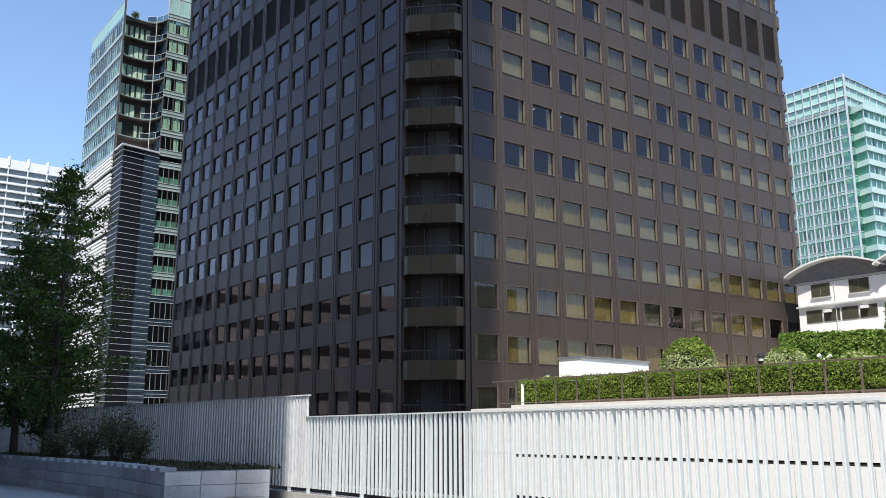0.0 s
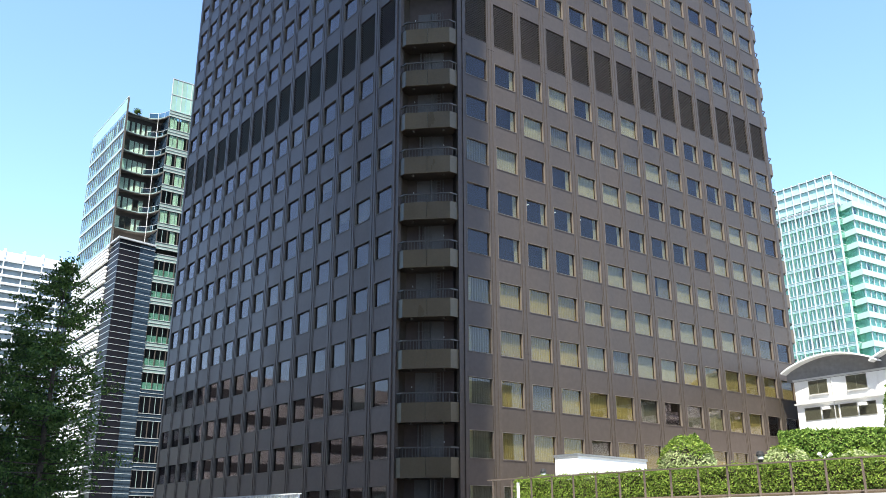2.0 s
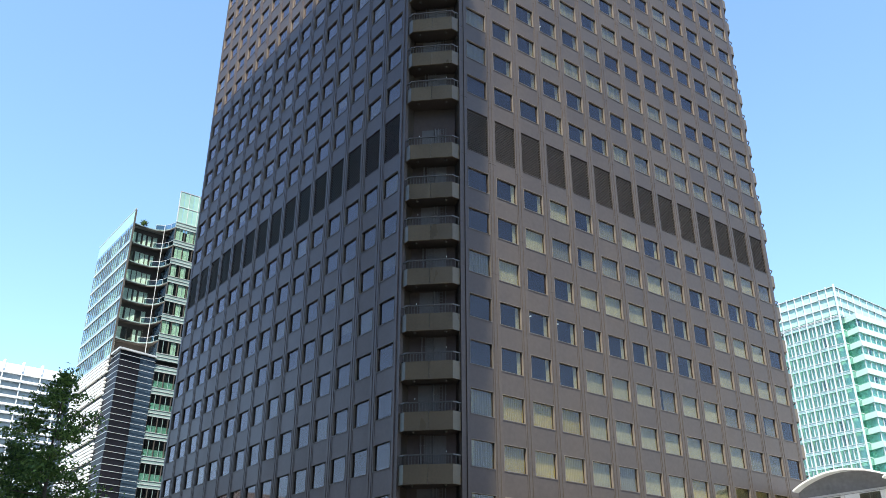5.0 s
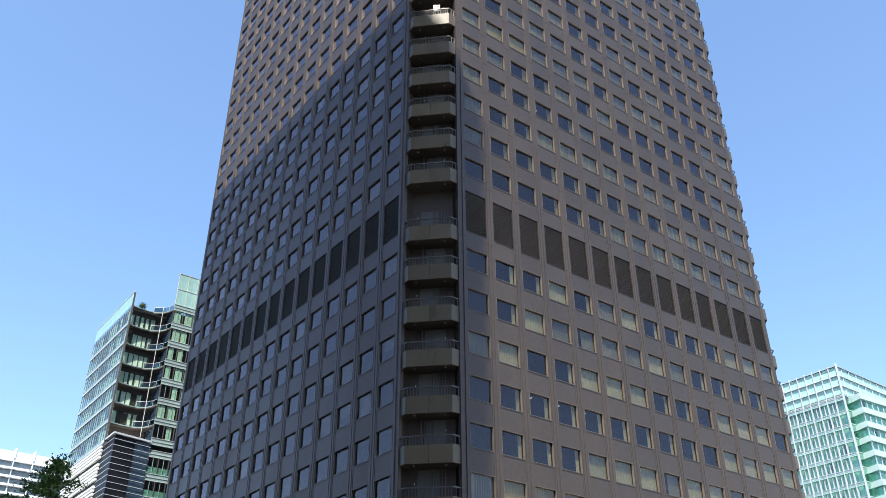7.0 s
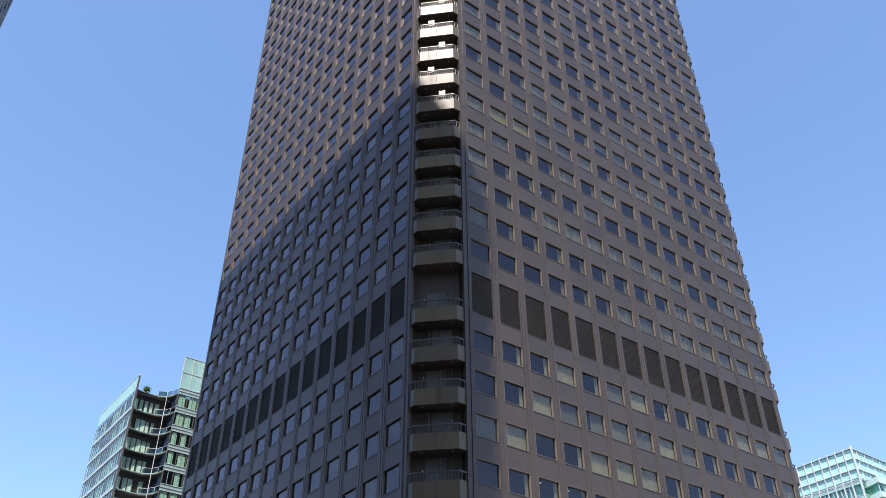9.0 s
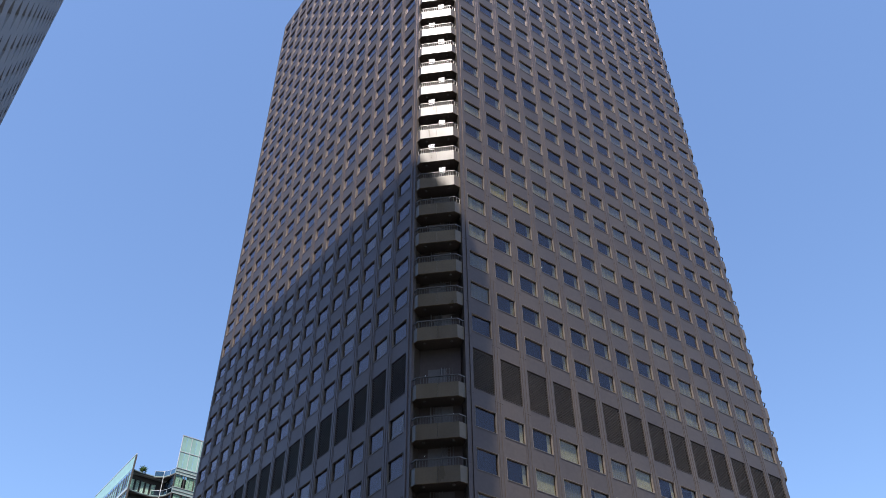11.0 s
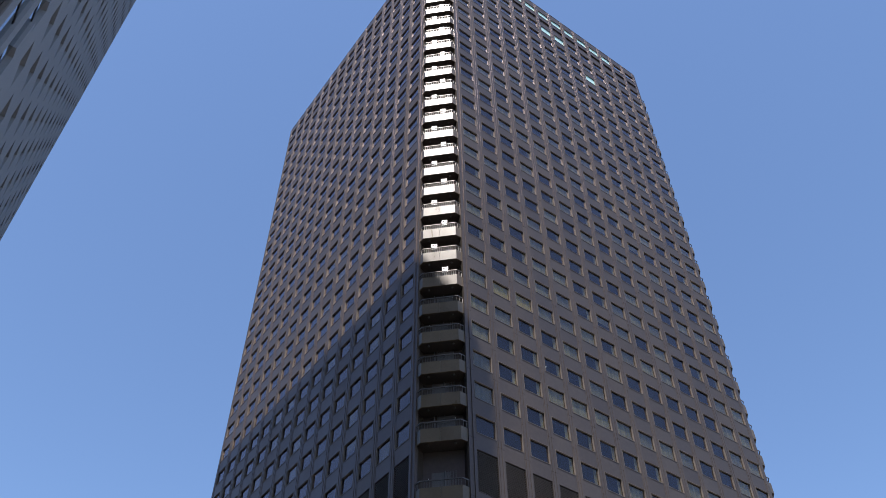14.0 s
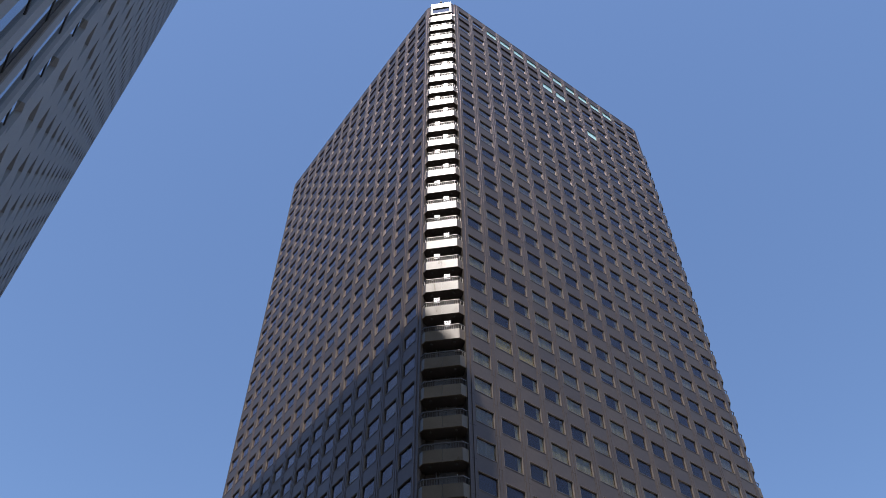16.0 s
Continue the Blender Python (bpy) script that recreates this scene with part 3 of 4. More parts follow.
g.f = [(0, 1, 2, 3), (7, 6, 5, 4), (0, 4, 5, 1), (1, 5, 6, 2), (2, 6, 7, 3), (3, 7, 4, 0)]
part("sloping_parapet", g, TOWER_GREY, side)


# ---- plain blocks off to the sides, seen only in the windows, and unseen ones added behind the deck ----
def plain_block(name, m, wx, wy, h, mat, floors, label):
    t = thing(name, m, label, "building")
    part("wall", one_box(0, wx, 0, wy, GROUND, h), mat, t)
    for k in range(floors):
        z = h - 2.6 - k * (h - GROUND) / floors
        part("window_band", one_box(0.8, wx - 0.8, -0.06, 0.1, z - 1.6, z), DARK, t)
        part("window_band", one_box(wx - 0.1, wx + 0.06, 0.8, wy - 0.8, z - 1.6, z), DARK, t)


plain_block("office_block", pose(-112, 92, 0, 0, 0, AZ), 45, 40, EYE + 26, OFFICE_STONE, 8, "pale office block with dark window bands")
plain_block("low_block", pose(72, 22, 0, 0, 0, AZ + 90), 40, 30, EYE + 17, CONCRETE, 6, "grey concrete block with dark window bands")

# added out of view: these two hide low sky and so darken lower storeys
plain_block("sky_blocker", pose(70, -62, 0, 0, 0, 180), 60, 40, EYE + 48, OFFICE_STONE, 13, "unseen plain block added behind the deck to hide low sky")
plain_block("sky_blocker", pose(4, -70, 0, 0, 0, 180), 70, 40, EYE + 60, CONCRETE, 16, "taller unseen block added behind the deck to hide low sky")

# ---- deck ----
FX, FY = -2.95, 19.1
FD = Vector((0.602, -0.799))
deck = Geo()
deck.prism([(-60, -40), (30, -40), (FX + FD.x * 20, FY + FD.y * 20), (FX - 0.1, FY - 0.05), (FX - 0.66 * 30, FY + 0.75 * 30), (-60, 60)], -0.6, 0.0)
tagged(part("pavement", deck, PAVING), "grey paved pedestrian deck beside the stone planter", "pavement", kind="structure")


# ---- slatted fence ----
def fence(x, y, turn, length, z0, z1, kerb, metal, face, label):
    f = thing("fence", pose(x, y, 0, 0, 0, turn), label, "fence", "fences along the deck edge")
    n = int(length / 0.136)
    slat = Geo()
    slat.prism([(-face, -0.024), (face - 0.004, -0.024), (face, -0.019), (face, 0.022), (0.004 - face, 0.022), (-face, 0.017)], z0, z1 - 0.01)
    me = slat.mesh("slat", metal)
    rr = random.Random(3)
    for i in range(n):
        part("slat", me, None, f, at=pose(0.07 + i * 0.136, rr.uniform(-0.003, 0.003), 0, 0, 0, rr.uniform(-3, 3)))
    part("top_rail", one_box(0, length, -0.052, 0.04, z1 - 0.008, z1 + 0.016), metal, f)
    part("bottom_rail", one_box(0, length, 0.036, 0.075, z0 + 0.07, z0 + 0.12), GALV, f)
    post = Geo()
    post.box(-0.02, 0.02, -0.015, 0.05, 0.0, z1 - 0.01)
    post.box(-0.06, 0.06, 0.0, 0.10, 0.0, kerb + 0.03)
    post.tube((0, -0.04, z1 - 0.06), (0, 0.03, z1 - 0.06), 0.011)
    pm = post.mesh("post", ALU)
    for i in range(int(length / 1.09) + 1):
        part("post", pm, None, f, at=pose(0.07 + i * 1.088, 0.0, 0))
    part("kerb", one_box(-0.02, length, -0.04, 0.3, -0.3, kerb), CONCRETE, f)
    return f


fence(FX, FY, -53.0, 17.0, EYE - 1.19, EYE + 0.30, 0.30, ALU, 0.0175, "pale aluminium slatted fence on a concrete kerb")
fence(FX - 0.66 * 28, FY + 0.75 * 28, -48.65, 28.03, EYE - 1.19, EYE + 0.765, 0.30, ALU_WORN, 0.034, "taller weathered aluminium slatted fence behind the planter")

# ---- stone planter ----
planter = thing("stone_planter", pose(0, 0, 0), "long low granite planter with a row of capping blocks", "planter")
LINE = [Vector(p) for p in ((-24.0, 39.5), (-15.2, 29.6), (-11.3, 25.2), (-8.2, 21.6), (-5.55, 17.7), (-3.65, 18.75))]
TOPZ = 0.88
rr = random.Random(8)
for s, (p, q) in enumerate(zip(LINE, LINE[1:])):
    d = q - p
    n = max(1, round(d.length / (0.72 if s == 4 else 1.3)))
    step = d.length / n
    turn = math.degrees(math.atan2(d.y, d.x))
    for c in range(3):
        back = 0.03 * c if s < 4 else 0.0
        g = Geo()
        e = 0.012
        z0, z1 = c * 0.27, (c + 1) * 0.27
        # bevelled block: face set back by courses, arrised edges
        g.prism([(0.004 + e, -0.0 + back), (step - 0.004 - e, back), (step - 0.004, back + e), (step - 0.004, 0.4), (0.004, 0.4), (0.004, back + e)], z0 + 0.005, z1 - 0.005)
        me = g.mesh("stone_block", GRANITE if s == 4 else GRANITE_SHADE)
        for i in range(n):
            part("stone_block", me, None, planter, at=pose(p.x + d.x * i / n, p.y + d.y * i / n, 0, 0, 0, turn))
    g = Geo()
    g.box(0.03, 0.34, 0.0, 0.34, 0.80, TOPZ)
    cap = g.mesh("capping_block", GRANITE)
    m = int(d.length / 0.62) if s < 4 else 0
    for i in range(m):
        part("capping_block", cap, None, planter, at=pose(p.x + d.x * i / m, p.y + d.y * i / m, rr.uniform(-0.004, 0.004), 0, 0, turn))
soil = Geo()
inner = [p + Vector((0.25, 0.35)) for p in LINE[:4]] + [Vector((-5.3, 18.2)), Vector((-3.8, 19.0))]
soil.prism([tuple(p) for p in inner] + [(-3.9, 20.0), (-21.0, 39.6)], 0.0, 0.78)
part("soil", soil, SOIL_AND_SHADE, planter)


# ---- plants ----
def limb(g, a, b, r0, r1, sides=6):
    g.tube(a, b, r0, r1, sides)


def evergreen(x, y, z, h, spread, seed, n_leaf, label, lean=0.0):
    """A layered broad-leaved evergreen: trunk, limbs in tiers, leaf sprays in flat uneven pads with gaps."""
    r = np.random.default_rng(seed)
    t = thing("tree", pose(x, y, z), label, "tree", "evergreen trees in the planter")
    g = Geo()
    k, prev = 9, Vector((0, 0, -0.1))
    spine = [prev]
    for i in range(1, k + 1):
        p = Vector((lean * i / k + r.normal(0, 0.05), r.normal(0, 0.05), h * 0.96 * i / k))
        limb(g, prev, p, 0.13 * (1 - (i - 1) / k) + 0.012, 0.13 * (1 - i / k) + 0.012, 8)
        spine.append(p)
        prev = p
    pts = []
    tiers = int(h * 4.2)
    for i in range(tiers):
        f = 0.16 + 0.82 * (i + r.uniform(0, 0.8)) / tiers
        base = spine[min(int(f * k), k)]
        base = Vector((base.x, base.y, h * f))
        reach = spread * (1.04 - f) ** 0.55 * (0.75 + 0.45 * math.sin(i * 2.4) ** 2) * (0.55 if f < 0.25 else 1.0)
        w = r.uniform(0, 2 * math.pi)
        for q in range(2):
            ang = w + q * 2.6 + r.normal(0, 0.3)
            length = reach * r.uniform(0.65, 1.15)
            end = base + Vector((math.cos(ang) * length, math.sin(ang) * length, length * r.uniform(-0.05, 0.3)))
            limb(g, base, end, 0.035 * (1.1 - f), 0.008, 5)
            m = max(30, int(n_leaf / tiers / 2 * (0.4 + length / spread)))
            for c in range(9):
                s = 1.06 - 0.8 * r.uniform(0, 1) ** 1.5
                mid = np.array(base.lerp(end, s)) + r.normal(0, 0.10, 3) * (0.6 + 0.5 * length)
                spray = r.normal(0, 1, (m // 11, 3)) * np.array([0.17, 0.17, 0.055]) * (0.7 + 0.35 * length)
                spray[:, 2] -= 0.35 * np.hypot(spray[:, 0], spray[:, 1])
                pts.append(mid + spray)
    tip = np.array([spine[-1].x, 0, h * 0.97])
    pts.append(tip + r.normal(0, 1, (120, 3)) * np.array([0.16, 0.16, 0.22]))
    part("trunk", g, BARK, t, smooth=True)
    part("crown", leaves(r, np.concatenate(pts), 0.072), LEAF_DARK, t, kind="stuff")


evergreen(-12.1, 27.0, 0.75, 9.3, 2.15, 1, 20000, "tall dark evergreen tree with layered leafy branches", 0.05)
evergreen(-14.2, 29.2, 0.75, 7.5, 2.3, 2, 22000, "broad dark evergreen tree growing in the planter")
evergreen(-16.6, 30.5, 0.75, 6.4, 2.2, 4, 14000, "dense dark evergreen tree beside the taller ones")
evergreen(-13.9, 30.8, 0.75, 5.0, 1.6, 7, 9000, "smaller dark evergreen tree behind the planter edge")


def twiggy(x, y, z, h, rad, seed, label, mat=None, n=1200):
    r = np.random.default_rng(seed)
    t = thing("shrub", pose(x, y, z), label, "shrub", "shrubs in the planter")
    g, pts = Geo(), []
    for i in range(26):
        a, l = r.uniform(0, 6.28), r.uniform(0.5, 1.0)
        top = Vector((math.cos(a) * rad * l * r.uniform(0.2, 1), math.sin(a) * rad * l * r.uniform(0.2, 1), h * l))
        mid = top * 0.5 + Vector((0, 0, 0.08))
        limb(g, Vector((top.x * 0.1, top.y * 0.1, -0.05)), mid, 0.014, 0.009, 4)
        limb(g, mid, top, 0.009, 0.003, 4)
        m = n // 26
        s = r.uniform(0.35, 1.05, (m, 1))
        pts.append(np.array(top)[None] * s + r.normal(0, 0.13, (m, 3)))
    part("branchwork", g, TWIG, t)
    part("foliage", leaves(r, np.concatenate(pts), 0.045), mat or LEAF_SHRUB, t, kind="stuff")


twiggy(-9.0, 24.2, 0.75, 1.5, 1.1, 11, "open twiggy shrub with small dull leaves", n=2200)
twiggy(-10.2, 25.3, 0.75, 1.25, 1.0, 12, "open twiggy shrub with small dull leaves", n=1800)
twiggy(-8.1, 23.4, 0.75, 1.0, 0.6, 13, "low twiggy shrub in the planter")
twiggy(-11.4, 26.0, 0.75, 1.0, 0.7, 14, "low twiggy shrub in the planter")
r = np.random.default_rng(21)
k = r.uniform(0, 1, 9000)
a, b = np.array((-18.0, 34.0)), np.array((-4.6, 18.8))
pos = a + (b - a) * k[:, None] + r.uniform(0.0, 1, (9000, 1)) * np.array((1.3, 1.4))
cover = np.column_stack([pos, 0.78 + np.abs(r.normal(0, 0.035, 9000))])
tagged(part("ground_cover", leaves(r, cover, 0.05), LEAF_SHRUB), "low dull green ground cover on the soil", "plants", kind="stuff")

# ---- podium wall and terrace beside the dark tower ----
WX, WY, WT = 1.35, 41.0, -49.4
WALL_LEN, TERR = 28.0, EYE + 0.98
terrace = Geo()
terrace.prism([(1.6, 41.1), (19.4, 20.3), (72, 58), (38.5, 86.1), (2.2, 58.9)], TERR - 0.3, TERR)
tagged(part("terrace", terrace, CONCRETE), "concrete terrace along the foot of the dark tower", "terrace", kind="structure")
podium = thing("podium_wall", pose(WX, WY, 0, 0, 0, WT), "white panelled podium wall with a dark open joint", "wall", kind="structure")
PANEL = 2.6
for i in range(int(WALL_LEN / PANEL) + 1):
    x0, x1 = i * PANEL + 0.012, (i + 1) * PANEL - 0.012
    part("wall_panel", one_box(x0, x1, 0, 0.25, EYE - 1.015, EYE + 0.80), WHITE_WALL, podium)
    if 1 <= i <= 2:
        part("wall_panel", one_box(x0, x1, 0, 0.25, EYE - 2.75, EYE - 1.14), WHITE_WALL, podium)
        part("wall_panel", one_box(x0, x1, 0.05, 0.25, GROUND, EYE - 3.6), WHITE_WALL, podium)
    elif i == 0:
        part("wall_panel", one_box(x0, x1, 0, 0.25, GROUND, EYE - 0.97), WHITE_WALL, podium)
    else:
        part("wall_panel", one_box(x0, x1, 0, 0.25, GROUND, EYE - 1.14), WHITE_WALL, podium)
part("backing", one_box(0.02, WALL_LEN, 0.45, 0.6, GROUND, EYE + 0.7), BLACK, podium)
part("joint_pipe", one_box(2.7, WALL_LEN, 0.03, 0.10, EYE - 1.115, EYE - 1.075), RAIL_GREY, podium)
part("coping", one_box(-0.05, WALL_LEN + 0.3, -0.025, 0.55, EYE + 0.80, EYE + 0.98), WHITE_PAINT, podium)
part("coping_step", one_box(2.6, WALL_LEN + 0.3, -0.015, 0.5, EYE + 0.98, EYE + 1.10), WHITE_PAINT, podium)
part("end_wall", one_box(-0.02, 0.25, 0.26, 14, GROUND, EYE + 0.95), WHITE_WALL, podium)

rail = thing("terrace_railing", pose(WX, WY, 0, 0, 0, WT), "brown metal railing on the white podium wall", "railing")
post_mesh = one_box(-0.03, 0.03, -0.025, 0.025, EYE + 0.98, EYE + 2.17).mesh("post", RAIL_GREY)
BROWN = material("brown_painted_steel", (0.16, 0.125, 0.105), 0.5, 0.2, 0.25, 1.0, 8, 0.05)
post_mesh.materials[0] = BROWN
for i in range(23):
    part("post", post_mesh, None, rail, at=pose(1.45 + i * 1.18, 0.30, 0))
part("top_rail", one_box(1.1, WALL_LEN, 0.26, 0.34, EYE + 2.17, EYE + 2.22), BROWN, rail)
part("bottom_rail", one_box(1.45, WALL_LEN, 0.29, 0.31, EYE + 1.18, EYE + 1.21), BROWN, rail)

kerb = part("planting_kerb", one_box(5.0, WALL_LEN, 0.62, 0.75, TERR - 0.1, EYE + 1.24), TWIG, None, at=pose(WX, WY, 0, 0, 0, WT))
tagged(kerb, "low brown timber kerb along the hedge", "kerb", kind="structure")


def clipped_hedge(name, m, lx, ly, z0, z1, n, leaf, size, seed, label, group=""):
    """A clipped hedge: a core coloured dark as the shade inside, and a skin of leaves with lumps and gaps."""
    r = np.random.default_rng(seed)
    t = thing(name, m, label, "hedge", group)
    part("shade_core", one_box(0.12, lx - 0.12, 0.12, ly - 0.12, z0, z1 - 0.12), SOIL_AND_SHADE, t)
    area = np.array([lx * (z1 - z0), lx * ly, ly * (z1 - z0) * 2])
    cnt = (n * area / area.sum()).astype(int)
    f = np.column_stack([r.uniform(0, lx, cnt[0]), np.zeros(cnt[0]), r.uniform(z0, z1, cnt[0])])
    tp = np.column_stack([r.uniform(0, lx, cnt[1]), r.uniform(0, ly, cnt[1]), np.full(cnt[1], z1)])
    sd = np.column_stack([r.choice([0, lx], cnt[2]), r.uniform(0, ly, cnt[2]), r.uniform(z0, z1, cnt[2])])
    p = np.concatenate([f, tp, sd])
    nrm = np.concatenate([np.tile((0, -1, 0.4), (cnt[0], 1)), np.tile((0, 0, 1.0), (cnt[1], 1)), np.tile((0, -0.3, 0.3), (cnt[2], 1))])
    lump = np.array([noise.noise(Vector(q) * 1.6) * 0.10 + noise.noise(Vector(q) * 5.0) * 0.07 for q in p])
    p = p + nrm * (lump[:, None]) + r.normal(0, 0.035, p.shape)
    part("foliage", leaves(r, p, size, nrm, 0.7), leaf, t, kind="stuff")
    return t


clipped_hedge("hedge", pose(WX, WY, 0, 0, 0, WT) @ pose(2.3, 0.80, 0), 25.7, 0.9, EYE + 1.15, EYE + 2.20, 52000, LEAF_HEDGE, 0.046, 31,
              "bright green clipped hedge behind the terrace railing")
clipped_hedge("ivy_hedge", pose(15.4, 39.2, 0, 0, 0, -20), 11.0, 1.6, TERR - 0.05, EYE + 4.25, 36000, LEAF_IVY, 0.075, 32,
              "tall dense ivy covered hedge on the terrace")


def dome_bush(x, y, rad, h, low, high, cut, n, seed, label):
    """A clipped dome of leaves: pale below, greener on top."""
    r = np.random.default_rng(seed)
    t = thing("clipped_bush", pose(x, y, TERR), label, "bush", "clipped bushes on the terrace")
    # dark filler, coloured as the shade deep between the leaves
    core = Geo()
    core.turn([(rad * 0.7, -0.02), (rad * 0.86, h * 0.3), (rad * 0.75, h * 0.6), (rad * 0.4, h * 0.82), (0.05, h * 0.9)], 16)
    part("shade_core", core, SOIL_AND_SHADE, t)
    d = r.normal(size=(n, 3))
    d /= np.linalg.norm(d, axis=1)[:, None]
    d[:, 2] = np.abs(d[:, 2])
    zz = d[:, 2] ** 0.9
    wide = np.where(zz < 0.4, 1 - 0.12 * (1 - zz / 0.4), np.sqrt(np.clip(1 - (np.clip(zz - 0.4, 0, 1) / 0.62) ** 2.2, 0.0, 1)))
    ang = np.arctan2(d[:, 1], d[:, 0])
    p = np.column_stack([np.cos(ang) * rad * wide, np.sin(ang) * rad * wide, zz * h])
    lump = np.array([noise.noise(Vector(q) * 2.5 + Vector((x, y, 0))) for q in p])
    p += d * (lump[:, None] * 0.14) + r.normal(0, 0.03, p.shape)
    upper = p[:, 2] + lump * 0.7 > cut * h
    part("upper_foliage", leaves(r, p[upper], 0.07, d[upper], 0.7), high, t, kind="stuff")
    part("lower_foliage", leaves(r, p[~upper], 0.07, d[~upper], 0.7), low, t, kind="stuff")


dome_bush(9.84, 34.63, 1.1, 2.55, LEAF_PALE, LEAF_HEDGE, 0.72, 6000, 41, "rounded clipped bush, pale below and green on top")
dome_bush(12.9, 32.6, 0.95, 2.0, LEAF_PALE, LEAF_HEDGE, 0.97, 4000, 42, "rounded pale variegated bush beside a garden lamp")
dome_bush(14.9, 31.0, 0.8, 1.75, LEAF_PALE, LEAF_HEDGE, 0.95, 3500, 43, "small rounded pale variegated bush")
dome_bush(18.2, 33.5, 1.2, 2.9, LEAF_PALE, LEAF_IVY, 0.6, 4500, 44, "tall rounded bush with yellowish leaves")

dome_bush(21.9, 41.2, 0.62, 5.9, LEAF_PALE, LEAF_IVY, 0.45, 4500, 45, "slim tall ivy covered shrub at the end of the terrace")

# white plant room on the terrace
room = thing("plant_room", pose(7.1, 44.5, 0, 0, 0, 42), "small white flat roofed plant room on the terrace", "building")
part("walls", one_box(0, 5.9, 0, 1.5, TERR, EYE + 3.62), WHITE_WALL, room)
part("roof_edge", one_box(-0.05, 5.95, -0.05, 1.55, EYE + 3.62, EYE + 3.74), GALV, room)


def garden_lamp(x, y, h, label):
    t = thing("garden_lamp", pose(x, y, TERR), label, "lamp", "garden lamps on the terrace")
    g = Geo()
    g.turn([(0.075, 0), (0.075, h - 0.42), (0.10, h - 0.40), (0.10, h - 0.36)], 12)
    part("post", g, BLACK, t)
    g = Geo()
    g.turn([(0.095, h - 0.36), (0.10, h - 0.26), (0.09, h - 0.24)], 12)
    part("lens", g, WHITE_PAINT, t, "white glass lens")
    g = Geo()
    g.turn([(0.13, h - 0.24), (0.14, h - 0.21), (0.11, h - 0.10), (0.03, h - 0.07)], 12)
    part("cap", g, BLACK, t)


garden_lamp(4.75, 39.6, 1.75, "black garden lamp with a pale lens behind the hedge")
garden_lamp(11.38, 31.0, 1.78, "black garden lamp with a pale lens beside the bushes")
spot_lamp = thing("spotlight", pose(13.6, 30.9, TERR), "white twin spotlight on a short pole", "lamp")
g = Geo()
g.tube((0, 0, 0), (0, 0, 1.5), 0.025)
part("pole", g, WHITE_PAINT, spot_lamp)
for s in (-1, 1):
    g = Geo()
    g.tube((s * 0.1, 0, 1.5), (s * 0.22, -0.1, 1.60), 0.04, 0.07, 10)
    part("head", g, WHITE_PAINT, spot_lamp)
marker = thing("marker_post", pose(3.55, 39.0, TERR), "white marker post at the end of the hedge", "post")
part("shaft", one_box(-0.06, 0.06, -0.05, 0.05, 0, 1.05), WHITE_PAINT, marker)

# ---- glass tower with balconies and a louvred base ----
# local x along the cross street, y along the street away from the camera
gt = thing("glass_tower", pose(-55.5, 139.3, 0, 0, 0, AZ), "glass tower with curved balconies above a dark louvred base", "building")
GT_FLOORS = [EYE + z for z in (49.7, 53.3, 56.9, 60.5, 64.2, 67.9, 71.6)]
BASE_TOP = EYE + 46.7
GTL, GTW = 21.2, 26.0
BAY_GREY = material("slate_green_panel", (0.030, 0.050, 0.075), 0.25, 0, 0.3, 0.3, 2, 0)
FROST = material("frosted_green_glass", (0.30, 0.48, 0.44), 0.35, 0, 0.25, 0.3, 1, 0, spec=0.3, piece=0.5)
RAIL_GLASS = glass("pale_rail_glass", (0.45, 0.55, 0.56), 2.6)
CREAM = material("cream_curtain", (0.84, 0.88, 0.80), 0.9, 0, 0.25, 0.6, 2, 0, streak=6, island=0.9)
GT_DARK = material("dark_brown_soffit", (0.075, 0.064, 0.056), 0.6, 0, 0.2)
part("inner_core", one_box(3.2, GTW, 3.2, GTL - 1, GROUND, EYE + 73), DARK, gt)
WING_X, WING_Y = 6.6, -3.0
part("upper_back_wall", one_box(0.35, WING_X, 1.31, 1.8, BASE_TOP - 1, EYE + 71.3), GT_DARK, gt)
part("wing_core", one_box(WING_X + 0.3, GTW, WING_Y + 1.6, 3.1, GROUND, EYE + 71.65), DARK, gt)
part("wing_cheek", one_box(WING_X, WING_X + 0.25, WING_Y + 0.1, 2.5, BASE_TOP - 1, EYE + 71.6), BAY_GREY, gt)
# street side, upper floors: slab edges, panes, mullions and curtains
mull = one_box(-0.05, 0.02, -0.03, 0.03, 0, 2.75).mesh("mullion", GT_DARK)
cur = Geo()
for f, z in enumerate([EYE + 46.1] + GT_FLOORS[:-1]):
    part("slab_edge", one_box(-0.12, 0.4, 0.0, GTL, z, z + 0.22), SILVER, gt)
    part("spandrel", one_box(0.0, 0.2, 0.0, GTL, z + 0.22, z + 0.85), SPANDREL_GREEN, gt)
    part("pane", one_box(0.02, 0.04, 0.0, GTL, z + 0.85, z + 3.62), GLASS_GREEN, gt)
    part("floor_slab", one_box(0.3, 3.2, 3.1, GTL, z - 0.2, z + 0.2), WHITE_PAINT, gt)
    for i in range(17):
        part("mullion", mull, None, gt, at=pose(-0.01, 0.2 + i * 1.3, z + 0.85))
        if rr.random() < 0.65:
            y0 = 0.3 + i * 1.3
            cur.box(0.25, 0.3, y0, y0 + rr.choice((0.5, 0.8, 1.15)), z + 0.9, z + 3.3)
part("curtains", cur, CREAM, gt, kind="stuff")
part("corner_fin", one_box(-0.16, 0.12, -0.25, 0.0, BASE_TOP - 1.5, EYE + 74.2), GT_DARK, gt)
part("parapet_glass", one_box(0.0, 0.05, 0.0, GTL, EYE + 71.9, EYE + 74.5), FROST, gt)
